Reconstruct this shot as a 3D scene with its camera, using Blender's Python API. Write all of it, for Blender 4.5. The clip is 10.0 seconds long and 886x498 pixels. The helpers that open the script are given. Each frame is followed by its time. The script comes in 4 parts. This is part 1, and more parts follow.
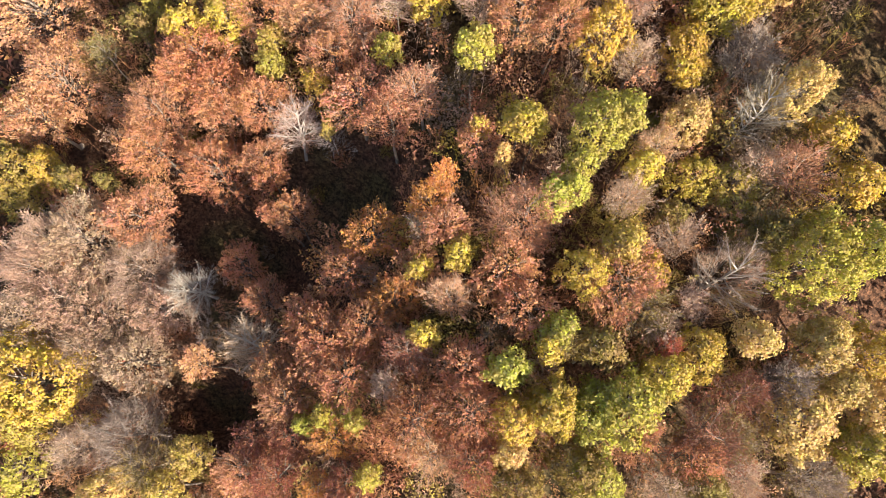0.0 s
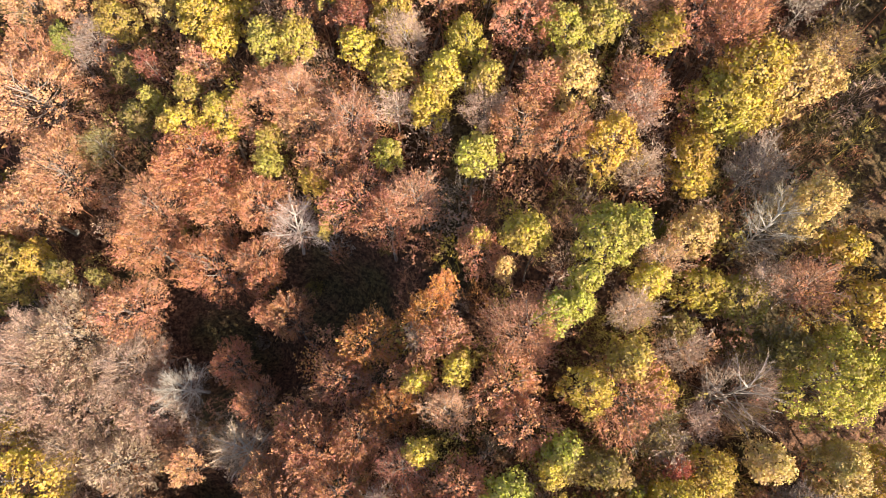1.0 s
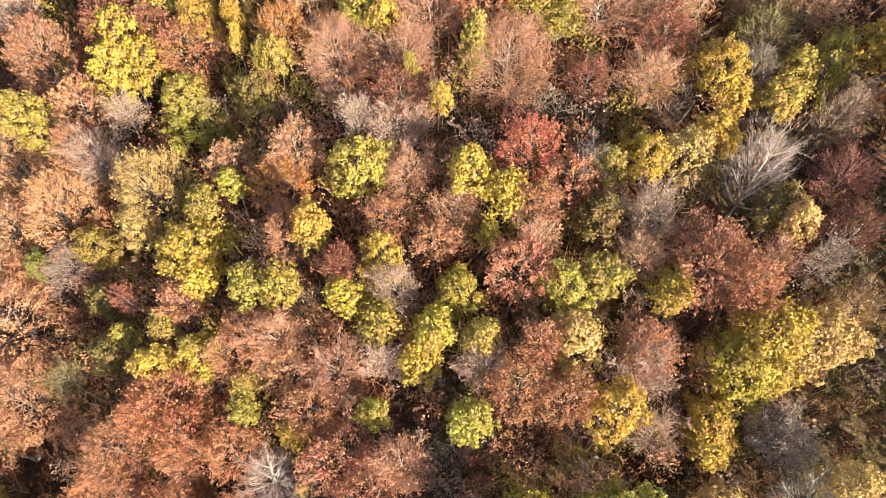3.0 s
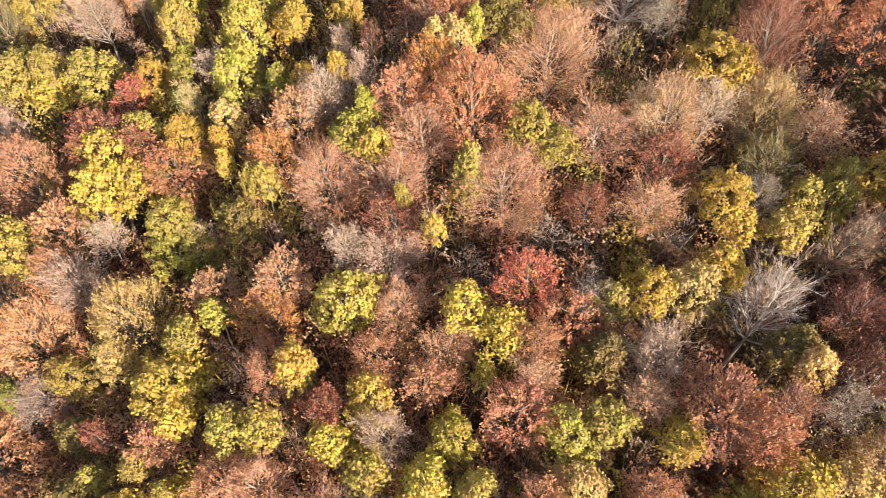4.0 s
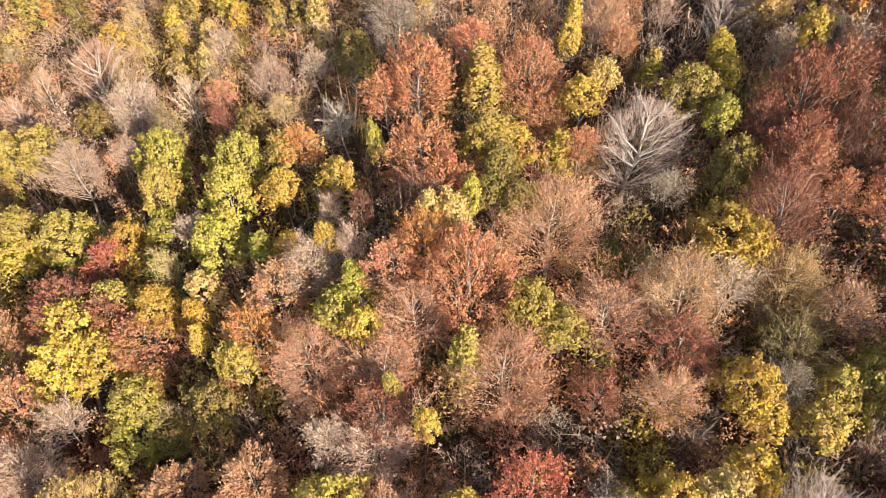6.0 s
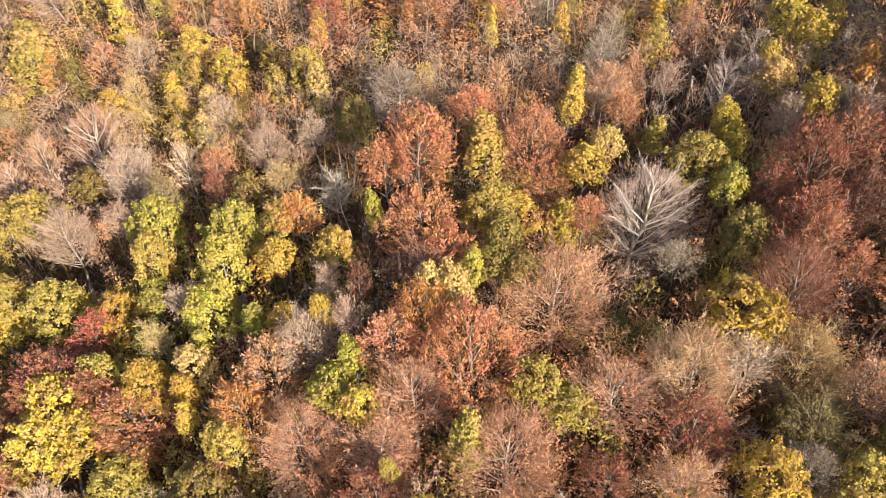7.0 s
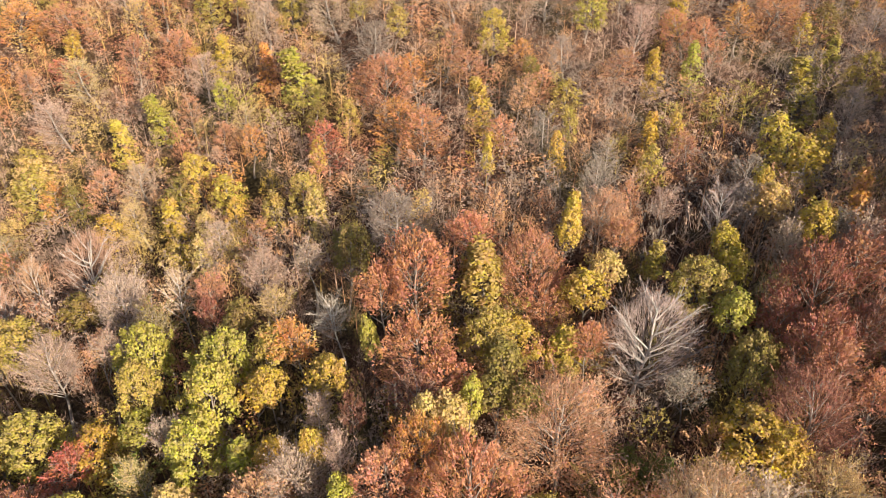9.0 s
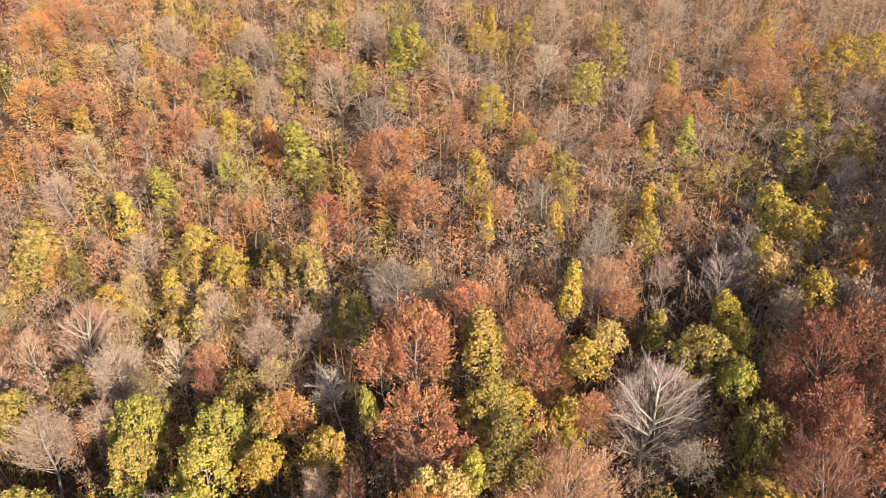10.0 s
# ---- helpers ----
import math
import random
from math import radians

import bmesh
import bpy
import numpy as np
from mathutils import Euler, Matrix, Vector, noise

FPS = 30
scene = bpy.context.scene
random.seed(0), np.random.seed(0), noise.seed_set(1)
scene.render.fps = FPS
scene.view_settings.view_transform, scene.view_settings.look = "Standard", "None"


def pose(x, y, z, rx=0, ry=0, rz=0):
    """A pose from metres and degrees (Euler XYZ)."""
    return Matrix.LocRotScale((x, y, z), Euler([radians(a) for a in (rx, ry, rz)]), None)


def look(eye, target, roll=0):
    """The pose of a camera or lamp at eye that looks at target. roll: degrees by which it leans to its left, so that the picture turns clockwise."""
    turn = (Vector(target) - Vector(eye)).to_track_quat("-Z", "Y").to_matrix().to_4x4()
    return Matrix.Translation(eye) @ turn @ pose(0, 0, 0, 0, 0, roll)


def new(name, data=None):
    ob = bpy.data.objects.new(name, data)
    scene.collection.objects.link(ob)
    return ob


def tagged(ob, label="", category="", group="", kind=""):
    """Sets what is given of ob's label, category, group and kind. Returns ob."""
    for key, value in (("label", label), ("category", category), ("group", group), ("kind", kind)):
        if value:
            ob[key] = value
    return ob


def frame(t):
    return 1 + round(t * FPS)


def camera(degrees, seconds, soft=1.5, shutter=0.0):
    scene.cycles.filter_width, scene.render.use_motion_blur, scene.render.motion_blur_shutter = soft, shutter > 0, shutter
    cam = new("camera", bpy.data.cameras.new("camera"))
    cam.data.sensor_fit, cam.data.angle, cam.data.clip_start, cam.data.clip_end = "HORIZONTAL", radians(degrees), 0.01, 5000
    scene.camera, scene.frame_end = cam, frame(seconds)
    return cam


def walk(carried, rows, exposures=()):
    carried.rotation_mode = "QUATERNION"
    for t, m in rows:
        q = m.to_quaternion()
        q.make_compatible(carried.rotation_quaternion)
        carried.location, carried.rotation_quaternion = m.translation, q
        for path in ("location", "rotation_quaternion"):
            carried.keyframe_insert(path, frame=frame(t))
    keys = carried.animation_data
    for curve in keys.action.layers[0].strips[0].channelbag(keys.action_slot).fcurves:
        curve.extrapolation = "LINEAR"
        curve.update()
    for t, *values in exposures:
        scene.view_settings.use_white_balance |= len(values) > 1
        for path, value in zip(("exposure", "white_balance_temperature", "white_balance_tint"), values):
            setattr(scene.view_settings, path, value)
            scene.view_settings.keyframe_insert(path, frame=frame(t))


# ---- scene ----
cam = camera(64.9, 10.0, soft=0.9)
METRES, EYE, TILT, LEAN, TURN = 36.0, 74.0, -75.0, 0.0, 0.0
ROWS = [
    (0.0, 0.0, 0.0, 0.0, -0.0, -0.0, 0.0),
    (0.5, 0.0037, 0.0243, 0.0803, 0.11, 1.72, -0.36),
    (1.0, 0.0085, 0.0485, 0.1621, 0.24, 3.43, -0.68),
    (1.5, 0.0116, 0.0712, 0.2446, 0.33, 5.21, -0.99),
    (2.0, 0.0151, 0.0943, 0.3263, 0.4, 7.36, -1.17),
    (2.5, 0.0204, 0.1169, 0.4078, 0.36, 10.08, -1.14),
    (4.0, 0.0361, 0.1773, 0.6434, 0.24, 19.2, -1.02),
    (4.5, 0.0391, 0.1977, 0.7101, 0.15, 21.53, -1.03),
    (5.0, 0.0396, 0.2164, 0.7663, 0.09, 23.79, -1.12),
    (5.5, 0.041, 0.2327, 0.8081, 0.06, 26.03, -1.08),
    (7.0, 0.0383, 0.2784, 0.9036, 0.01, 32.78, -1.17),
    (7.5, 0.0376, 0.2873, 0.9297, 0.03, 34.97, -1.14),
    (8.0, 0.0389, 0.2945, 0.9431, 0.01, 37.16, -1.15),
    (8.5, 0.0397, 0.2986, 0.9437, -0.03, 39.57, -1.04),
    (9.0, 0.0386, 0.2991, 0.9427, -0.01, 42.47, -0.93),
    (9.5, 0.038, 0.2978, 0.9419, 0.04, 45.34, -0.84),
    (10.0, 0.0374, 0.297, 0.9409, 0.1, 48.21, -0.8),
]
walk(cam, [(t, pose(0, 0, EYE, TILT, LEAN, TURN) @ pose(METRES * x, METRES * y, METRES * z, 90 + pitch, roll, yaw)) for t, x, y, z, yaw, pitch, roll in ROWS],
     exposures=[(0.0, 1.9), (2.5, 1.88), (5.5, 1.72), (7.5, 1.6), (10.0, 1.44)])

# ---- light ----
SUN_FROM = Vector((0.61, -0.70, 0.39)).normalized()
world = bpy.data.worlds.new("sky")
scene.world = world
world.use_nodes = True
sky = world.node_tree.nodes.new("ShaderNodeTexSky")
sky.sky_type, sky.sun_disc = "NISHITA", False
sky.sun_elevation = math.asin(SUN_FROM.z)
sky.sun_rotation = math.atan2(SUN_FROM.x, SUN_FROM.y)
background = world.node_tree.nodes["Background"]
background.inputs["Strength"].default_value = 0.10
world.node_tree.links.new(sky.outputs["Color"], background.inputs["Color"])
sun = new("sun", bpy.data.lights.new("sun", "SUN"))
sun.data.energy, sun.data.angle, sun.data.color = 4.9, radians(0.6), (1.0, 0.885, 0.74)
sun.matrix_world = look(SUN_FROM * 300, (0, 0, 0))


# ---- materials ----
def material(name, rough=0.8, specular=0.25):
    m = bpy.data.materials.new(name)
    m.use_nodes = True
    shader = m.node_tree.nodes["Principled BSDF"]
    shader.inputs["Roughness"].default_value = rough
    shader.inputs["Specular IOR Level"].default_value = specular
    return m, m.node_tree.nodes, m.node_tree.links, shader


def math_node(nodes, links, how, a, b):
    n = nodes.new("ShaderNodeMath")
    n.operation = how
    for socket, value in zip(n.inputs, (a, b)):
        if isinstance(value, (int, float)):
            socket.default_value = value
        else:
            links.new(value, socket)
    return n.outputs[0]


def leaf_material():
    """Leaves take the tree's own colour, and differ leaf by leaf and bough by bough."""
    m, nodes, links, shader = material("leaves", 0.65, 0.15)
    info, geo, place = nodes.new("ShaderNodeObjectInfo"), nodes.new("ShaderNodeNewGeometry"), nodes.new("ShaderNodeTexCoord")
    bough = nodes.new("ShaderNodeTexNoise")
    bough.inputs["Scale"].default_value, bough.inputs["Detail"].default_value = 0.9, 2
    links.new(place.outputs["Object"], bough.inputs["Vector"])
    hsv = nodes.new("ShaderNodeHueSaturation")
    patch = nodes.new("ShaderNodeTexNoise")
    patch.inputs["Scale"].default_value, patch.inputs["Detail"].default_value, patch.inputs["Roughness"].default_value = 0.55, 5, 0.75
    links.new(place.outputs["Object"], patch.inputs["Vector"])
    dry = nodes.new("ShaderNodeMapRange")
    dry.inputs["From Min"].default_value, dry.inputs["From Max"].default_value, dry.inputs["To Max"].default_value = 0.48, 0.72, 0.38
    links.new(patch.outputs["Fac"], dry.inputs["Value"])
    tone = nodes.new("ShaderNodeMix")
    tone.data_type = "RGBA"
    links.new(dry.outputs["Result"], tone.inputs["Factor"])
    links.new(info.outputs["Color"], tone.inputs[6])
    tone.inputs[7].default_value = (0.30, 0.15, 0.075, 1)
    links.new(tone.outputs[2], hsv.inputs["Color"])
    r = geo.outputs["Random Per Island"]
    value = math_node(nodes, links, "ADD", math_node(nodes, links, "MULTIPLY", r, 0.28), 0.86)
    links.new(value, hsv.inputs["Value"])
    shift = math_node(nodes, links, "MULTIPLY", math_node(nodes, links, "SUBTRACT", bough.outputs["Fac"], 0.5), 0.07)
    part_r = math_node(nodes, links, "FRACT", math_node(nodes, links, "MULTIPLY", r, 37.0), 0.0)
    fine = math_node(nodes, links, "MULTIPLY", math_node(nodes, links, "SUBTRACT", part_r, 0.5), 0.03)
    links.new(math_node(nodes, links, "ADD", math_node(nodes, links, "ADD", shift, fine), 0.5), hsv.inputs["Hue"])
    links.new(math_node(nodes, links, "ADD", math_node(nodes, links, "MULTIPLY", part_r, 0.22), 0.84), hsv.inputs["Saturation"])
    links.new(hsv.outputs["Color"], shader.inputs["Base Color"])
    thin = nodes.new("ShaderNodeBsdfTranslucent")
    links.new(hsv.outputs["Color"], thin.inputs["Color"])
    mix = nodes.new("ShaderNodeMixShader")
    mix.inputs["Fac"].default_value = 0.36
    links.new(shader.outputs["BSDF"], mix.inputs[1])
    links.new(thin.outputs["BSDF"], mix.inputs[2])
    links.new(mix.outputs["Shader"], nodes["Material Output"].inputs["Surface"])
    return m


def bark_material(name, dark, light, scale=3.0):
    m, nodes, links, shader = material(name, 0.85, 0.2)
    place, spots, ramp = nodes.new("ShaderNodeTexCoord"), nodes.new("ShaderNodeTexNoise"), nodes.new("ShaderNodeValToRGB")
    geo = nodes.new("ShaderNodeNewGeometry")
    spots.inputs["Scale"].default_value, spots.inputs["Detail"].default_value = scale, 5
    links.new(place.outputs["Object"], spots.inputs["Vector"])
    fac = math_node(nodes, links, "ADD", math_node(nodes, links, "MULTIPLY", geo.outputs["Random Per Island"], 0.5), math_node(nodes, links, "MULTIPLY", spots.outputs["Fac"], 0.5))
    ramp.color_ramp.elements[0].position, ramp.color_ramp.elements[1].position = 0.25, 0.8
    ramp.color_ramp.elements[0].color, ramp.color_ramp.elements[1].color = (*dark, 1), (*light, 1)
    links.new(fac, ramp.inputs["Fac"])
    links.new(ramp.outputs["Color"], shader.inputs["Base Color"])
    bump = nodes.new("ShaderNodeBump")
    bump.inputs["Strength"].default_value, bump.inputs["Distance"].default_value = 0.4, 0.02
    links.new(spots.outputs["Fac"], bump.inputs["Height"])
    links.new(bump.outputs["Normal"], shader.inputs["Normal"])
    return m


def twig_material():
    """Fine twigs with the tree's own bark tint, uneven from twig to twig."""
    m, nodes, links, shader = material("twigs", 0.85, 0.2)
    info, geo, hsv = nodes.new("ShaderNodeObjectInfo"), nodes.new("ShaderNodeNewGeometry"), nodes.new("ShaderNodeHueSaturation")
    links.new(info.outputs["Color"], hsv.inputs["Color"])
    links.new(math_node(nodes, links, "ADD", math_node(nodes, links, "MULTIPLY", geo.outputs["Random Per Island"], 0.7), 0.6), hsv.inputs["Value"])
    links.new(hsv.outputs["Color"], shader.inputs["Base Color"])
    return m


def litter_material():
    """Fallen leaves: brown and maroon, with dark earth and patches of olive grass."""
    m, nodes, links, shader = material("leaf_litter", 0.9, 0.15)
    place = nodes.new("ShaderNodeTexCoord")
    fine, broad, cells = nodes.new("ShaderNodeTexNoise"), nodes.new("ShaderNodeTexNoise"), nodes.new("ShaderNodeTexVoronoi")
    fine.inputs["Scale"].default_value, fine.inputs["Detail"].default_value = 2.2, 6
    broad.inputs["Scale"].default_value, broad.inputs["Detail"].default_value = 0.12, 3
    cells.inputs["Scale"].default_value = 5.0
    for n in (fine, broad, cells):
        links.new(place.outputs["Object"], n.inputs["Vector"])
    leaves, ground, mix = nodes.new("ShaderNodeValToRGB"), nodes.new("ShaderNodeValToRGB"), nodes.new("ShaderNodeMix")
    mix.data_type = "RGBA"
    for ramp, low, high in ((leaves, (0.028, 0.015, 0.010), (0.15, 0.075, 0.042)), (ground, (0.022, 0.018, 0.010), (0.11, 0.080, 0.032))):
        ramp.color_ramp.elements[0].position, ramp.color_ramp.elements[1].position = 0.3, 0.75
        ramp.color_ramp.elements[0].color, ramp.color_ramp.elements[1].color = (*low, 1), (*high, 1)
        links.new(fine.outputs["Fac"], ramp.inputs["Fac"])
    edge = math_node(nodes, links, "MULTIPLY", math_node(nodes, links, "SUBTRACT", broad.outputs["Fac"], 0.46), 6.0)
    links.new(edge, mix.inputs["Factor"])
    links.new(leaves.outputs["Color"], mix.inputs["A"])
    links.new(ground.outputs["Color"], mix.inputs["B"])
    tint = nodes.new("ShaderNodeHueSaturation")
    links.new(mix.outputs["Result"], tint.inputs["Color"])
    sep = nodes.new("ShaderNodeSeparateColor")
    links.new(cells.outputs["Color"], sep.inputs["Color"])
    links.new(math_node(nodes, links, "ADD", sep.outputs["Red"], 0.5), tint.inputs["Value"])
    links.new(tint.outputs["Color"], shader.inputs["Base Color"])
    bump = nodes.new("ShaderNodeBump")
    bump.inputs["Strength"].default_value, bump.inputs["Distance"].default_value = 0.6, 0.08
    links.new(cells.outputs["Distance"], bump.inputs["Height"])
    links.new(bump.outputs["Normal"], shader.inputs["Normal"])
    return m


LEAVES, TWIGS, LITTER = leaf_material(), twig_material(), litter_material()
BARK = bark_material("bark", (0.075, 0.058, 0.045), (0.27, 0.22, 0.18))
PALE_BARK = bark_material("pale_bark", (0.20, 0.175, 0.15), (0.50, 0.45, 0.39))
GREY_BARK = bark_material("grey_bark", (0.11, 0.088, 0.072), (0.34, 0.285, 0.24))

LEAF_COLOUR = {
    "tan": (0.50, 0.265, 0.13), "pinkish": (0.45, 0.205, 0.105), "russet": (0.40, 0.178, 0.09), "copper": (0.44, 0.19, 0.09),
    "maroon": (0.27, 0.10, 0.058), "red": (0.43, 0.125, 0.07), "orange": (0.49, 0.22, 0.06), "straw": (0.47, 0.325, 0.105),
    "yellow": (0.43, 0.315, 0.05), "lime": (0.335, 0.29, 0.05), "gold": (0.43, 0.28, 0.045), "mustard": (0.345, 0.26, 0.055),
    # umber is brown darkened for trees that stand in shade
    "umber": (0.165, 0.075, 0.045), "olive": (0.20, 0.145, 0.038), "green": (0.17, 0.175, 0.035), "mauve": (0.375, 0.25, 0.175), "grey": (0.25, 0.19, 0.145), "white": (0.34, 0.28, 0.24),
}
TWIG_COLOUR = {
    "mauve": (0.40, 0.285, 0.205), "grey": (0.26, 0.205, 0.16), "white": (0.36, 0.28, 0.225), "pinkish": (0.40, 0.245, 0.16),
    "tan": (0.46, 0.31, 0.20), "russet": (0.37, 0.21, 0.13), "maroon": (0.27, 0.145, 0.10), "umber": (0.17, 0.10, 0.07), "olive": (0.28, 0.22, 0.12), "copper": (0.44, 0.22, 0.11),
    "orange": (0.46, 0.27, 0.13), "red": (0.38, 0.19, 0.13), "straw": (0.44, 0.31, 0.17),
}


# ---- ground ----
# gaps where no crowns close over, the floor sunk in each to deepen its shade: x, y, radius
GAPS = [(-24.3, 22.3, 3.9), (-16.3, 18.2, 4.1), (-8.3, 23.5, 3.9), (-12.9, 25.2, 3.2), (-39.0, 30.9, 3.0), (-20.0, 20.8, 3.9), (-27.4, 4.4, 4.4), (-22.9, 2.8, 4.1), (-30.6, 3.6, 2.7), (31.9, 57.9, 2.8), (32.0, 53.6, 2.6), (29.6, 45.4, 2.6), (23.1, 48.8, 2.4), (22.4, 92.4, 2.5), (25.6, 93.9, 1.9), (-5.2, 81.8, 1.8), (-23.8, 90.6, 1.1), (-7.7, 96.4, 1.2), (28.5, 84.2, 1.6), (26.3, 81.8, 1.4), (33.7, 57.0, 2.7), (34.4, 52.7, 2.4), (28.9, 50.3, 1.3), (25.5, 113.2, 1.0), (36.4, 113.0, 1.9), (33.0, 107.0, 1.2), (-20.1, 66.8, 1.4), (-14.8, 64.6, 1.1)]


# how the crowns swell and dip over the plain slope, on a coarse lattice: rows go up the hill
SWELLS = [[4.6, -1.7, 3.4, 0.6, 0.9], [4.1, -5.4, 1.1, -1.4, 0.9], [-1.9, 1.4, -1.4, 1.4, -0.7], [1.1, -0.2, 1.9, -2.3, 0.6], [2.4, 0.4, -0.4, -1.2, 5.0], [0.5, -0.6, 0.2, -0.2, 0.8]]


def canopy_height(x, y):
    """How high the wood's crowns reach on the hillside: it climbs ahead, falls off to the west, and drops where the young wood begins."""
    x, y = np.asarray(x, float), np.asarray(y, float)
    out = slope_height(x, y) - 2.3 / (1.0 + np.exp(-(y - 93.0) / 4.0))
    return out + swell_height(x, y)


def swell_height(x, y):
    x, y = np.clip(x, -42.0, 40.0), np.clip(y, -4.0, None)
    out = 0.0
    for j, row in enumerate(SWELLS):
        for i, rise in enumerate(row):
            out = out + rise * np.exp(-((x + 44.0 - 22.0 * i) ** 2 + (y - 2.0 - 20.0 * j) ** 2) / 338.0)
    return out


def slope_height(x, y):
    fall = -8.0 * np.logaddexp(0.0, -(x - 2.0) / 8.0)
    rise = np.where(y < 190.0, y, 190.0 + 60.0 * np.tanh((y - 190.0) / 60.0))
    rise = np.where(rise > -60.0, rise, -60.0 + 40.0 * np.tanh((rise + 60.0) / 40.0))
    fall = np.where(fall > -60.0, fall, -60.0 + 30.0 * np.tanh((fall + 60.0) / 30.0))
    along = np.clip((y - 80.0) / 70.0, 0.0, 1.0)
    fall = fall * (1.0 - 0.6 * along * along * (3.0 - 2.0 * along))
    return 14.872 + 0.341 * rise + 0.44 * fall - 0.051 * np.clip(x, -80.0, 80.0)


def ground_height(x, y):
    x, y = np.asarray(x, float), np.asarray(y, float)
    swell = 0.35 * np.sin(x * 0.31 + 0.7 * np.sin(y * 0.17)) * np.cos(y * 0.23) + 0.12 * np.sin(x * 1.3 + y * 0.9) * np.cos(y * 1.1 - x * 0.4)
    # dips added under the gaps so that their floor lies in shade
    for a, b, r in GAPS:
        swell = swell - 1.1 * r * np.exp(-((x - a) ** 2 + (y - b) ** 2) / (1.1 * r) ** 2)
    return slope_height(x, y) - 10.5 + 2.6 / (1.0 + np.exp(-(y - 97.0) / 5.0)) + 0.6 * swell_height(x, y) + swell


def mesh_from(name, verts, faces, materials, indices=None):
    """A mesh from arrays; faces is a list of (n, k) index arrays."""
    me = bpy.data.meshes.new(name)
    verts = np.asarray(verts, np.float32)
    me.vertices.add(len(verts))
    me.vertices.foreach_set("co", verts.ravel())
    loops = np.concatenate([f.ravel() for f in faces]).astype(np.int32)
    sizes = np.concatenate([np.full(len(f), f.shape[1], np.int32) for f in faces])
    me.loops.add(len(loops))
    me.loops.foreach_set("vertex_index", loops)
    me.polygons.add(len(sizes))
    me.polygons.foreach_set("loop_start", np.concatenate([[0], np.cumsum(sizes)[:-1]]).astype(np.int32))
    me.polygons.foreach_set("loop_total", sizes)
    if indices is not None:
        me.polygons.foreach_set("material_index", np.asarray(indices, np.int32))
    for m in materials:
        me.materials.append(m)
    me.update(calc_edges=True)
    return me


def build_ground():
    xs = np.concatenate([[-3000, -1200, -600, -350, -220, -150, -115], np.arange(-95, 96, 1.5), [115, 150, 220, 350, 600, 1200, 3000]])
    ys = np.concatenate([[-3000, -1200, -600, -300, -160, -100, -65, -45], np.arange(-32, 190, 1.5), [205, 230, 270, 340, 500, 900, 1600, 3000]])
    gx, gy = np.meshgrid(xs, ys)
    verts = np.stack([gx, gy, ground_height(gx, gy)], -1).reshape(-1, 3)
    n, k = len(xs), np.arange(len(xs) * (len(ys) - 1)).reshape(len(ys) - 1, len(xs))[:, :-1].ravel()
    me = mesh_from("ground", verts, [np.stack([k, k + 1, k + 1 + n, k + n], -1)], [LITTER])
    me.polygons.foreach_set("use_smooth", np.ones(len(me.polygons), bool))
    tagged(new("ground", me), "hillside floor of brown leaf litter and earth under trees", "ground", kind="structure")


build_ground()


# ---- trees ----
def unit(v):
    return v / np.maximum(np.linalg.norm(v, axis=-1, keepdims=True), 1e-9)


def rods(p0, p1, r0, r1, sides):
    """Tapered rods from p0 to p1; with r1 None they run to a point."""
    axis = unit(p1 - p0)
    side = unit(np.cross(axis, np.where(np.abs(axis[:, 2:]) > 0.9, [[1.0, 0, 0]], [[0, 0, 1.0]])))
    other = np.cross(axis, side)
    a = np.arange(sides) * 2 * np.pi / sides
    ring = np.cos(a)[None, :, None] * side[:, None] + np.sin(a)[None, :, None] * other[:, None]
    low = p0[:, None] + ring * np.reshape(r0, (-1, 1, 1))
    n, k, nxt = len(p0), np.arange(sides), (np.arange(sides) + 1) % sides
    if r1 is None:
        verts = np.concatenate([low, p1[:, None]], 1)
        step = (np.arange(n) * (sides + 1))[:, None, None]
        return verts.reshape(-1, 3), (step + np.stack([k, nxt, np.full(sides, sides)], -1)[None]).reshape(-1, 3)
    verts = np.concatenate([low, p1[:, None] + ring * np.reshape(r1, (-1, 1, 1))], 1)
    step = (np.arange(n) * 2 * sides)[:, None, None]
    return verts.reshape(-1, 3), (step + np.stack([k, nxt, nxt + sides, k + sides], -1)[None]).reshape(-1, 4)


def slivers(rng, p0, vec, width):
    """Fine twigs, each one thin pointed blade."""
    side = unit(np.cross(vec, rng.normal(0, 1, vec.shape) + np.array([0, 0, 0.6]))) * width * rng.uniform(0.7, 1.3, (len(p0), 1))
    verts = np.stack([p0 - side, p0 + side, p0 + vec], 1)
    return verts.reshape(-1, 3), np.arange(3 * len(p0)).reshape(-1, 3)


def join(parts):
    """Joins (verts, faces) pairs into one list of verts and of face arrays."""
    verts, faces, at = [], [], 0
    for v, f in parts:
        verts.append(v)
        faces.append(f + at)
        at += len(v)
    return np.concatenate(verts), faces


def leaf_quads(rng, at, along, outward, size, slim=0.38):
    """Pointed leaf sprays that start at a point and lie roughly along a twig."""
    n = len(at)
    a = unit(along + rng.normal(0, 0.40, (n, 3)))
    face = unit(outward + np.array([0, 0, 0.2]) + rng.normal(0, 0.20, (n, 3)))
    b = unit(np.cross(face, a))
    up = np.cross(a, b)
    long = (size * rng.uniform(0.7, 1.35, n))[:, None]
    wide = long * slim * rng.uniform(0.85, 1.2, (n, 1))
    fold = up * long * rng.uniform(-0.2, 0.2, (n, 1))
    verts = np.stack([at, at + a * long + b * wide * rng.uniform(-0.8, 0.8, (n, 1)), at + a * long * 0.55 + b * wide * rng.choice((-2.0, 2.0), (n, 1)) + fold], 1)
    k = np.arange(n)[:, None] * 3 + np.arange(3)[None]
    return verts.reshape(-1, 3), k


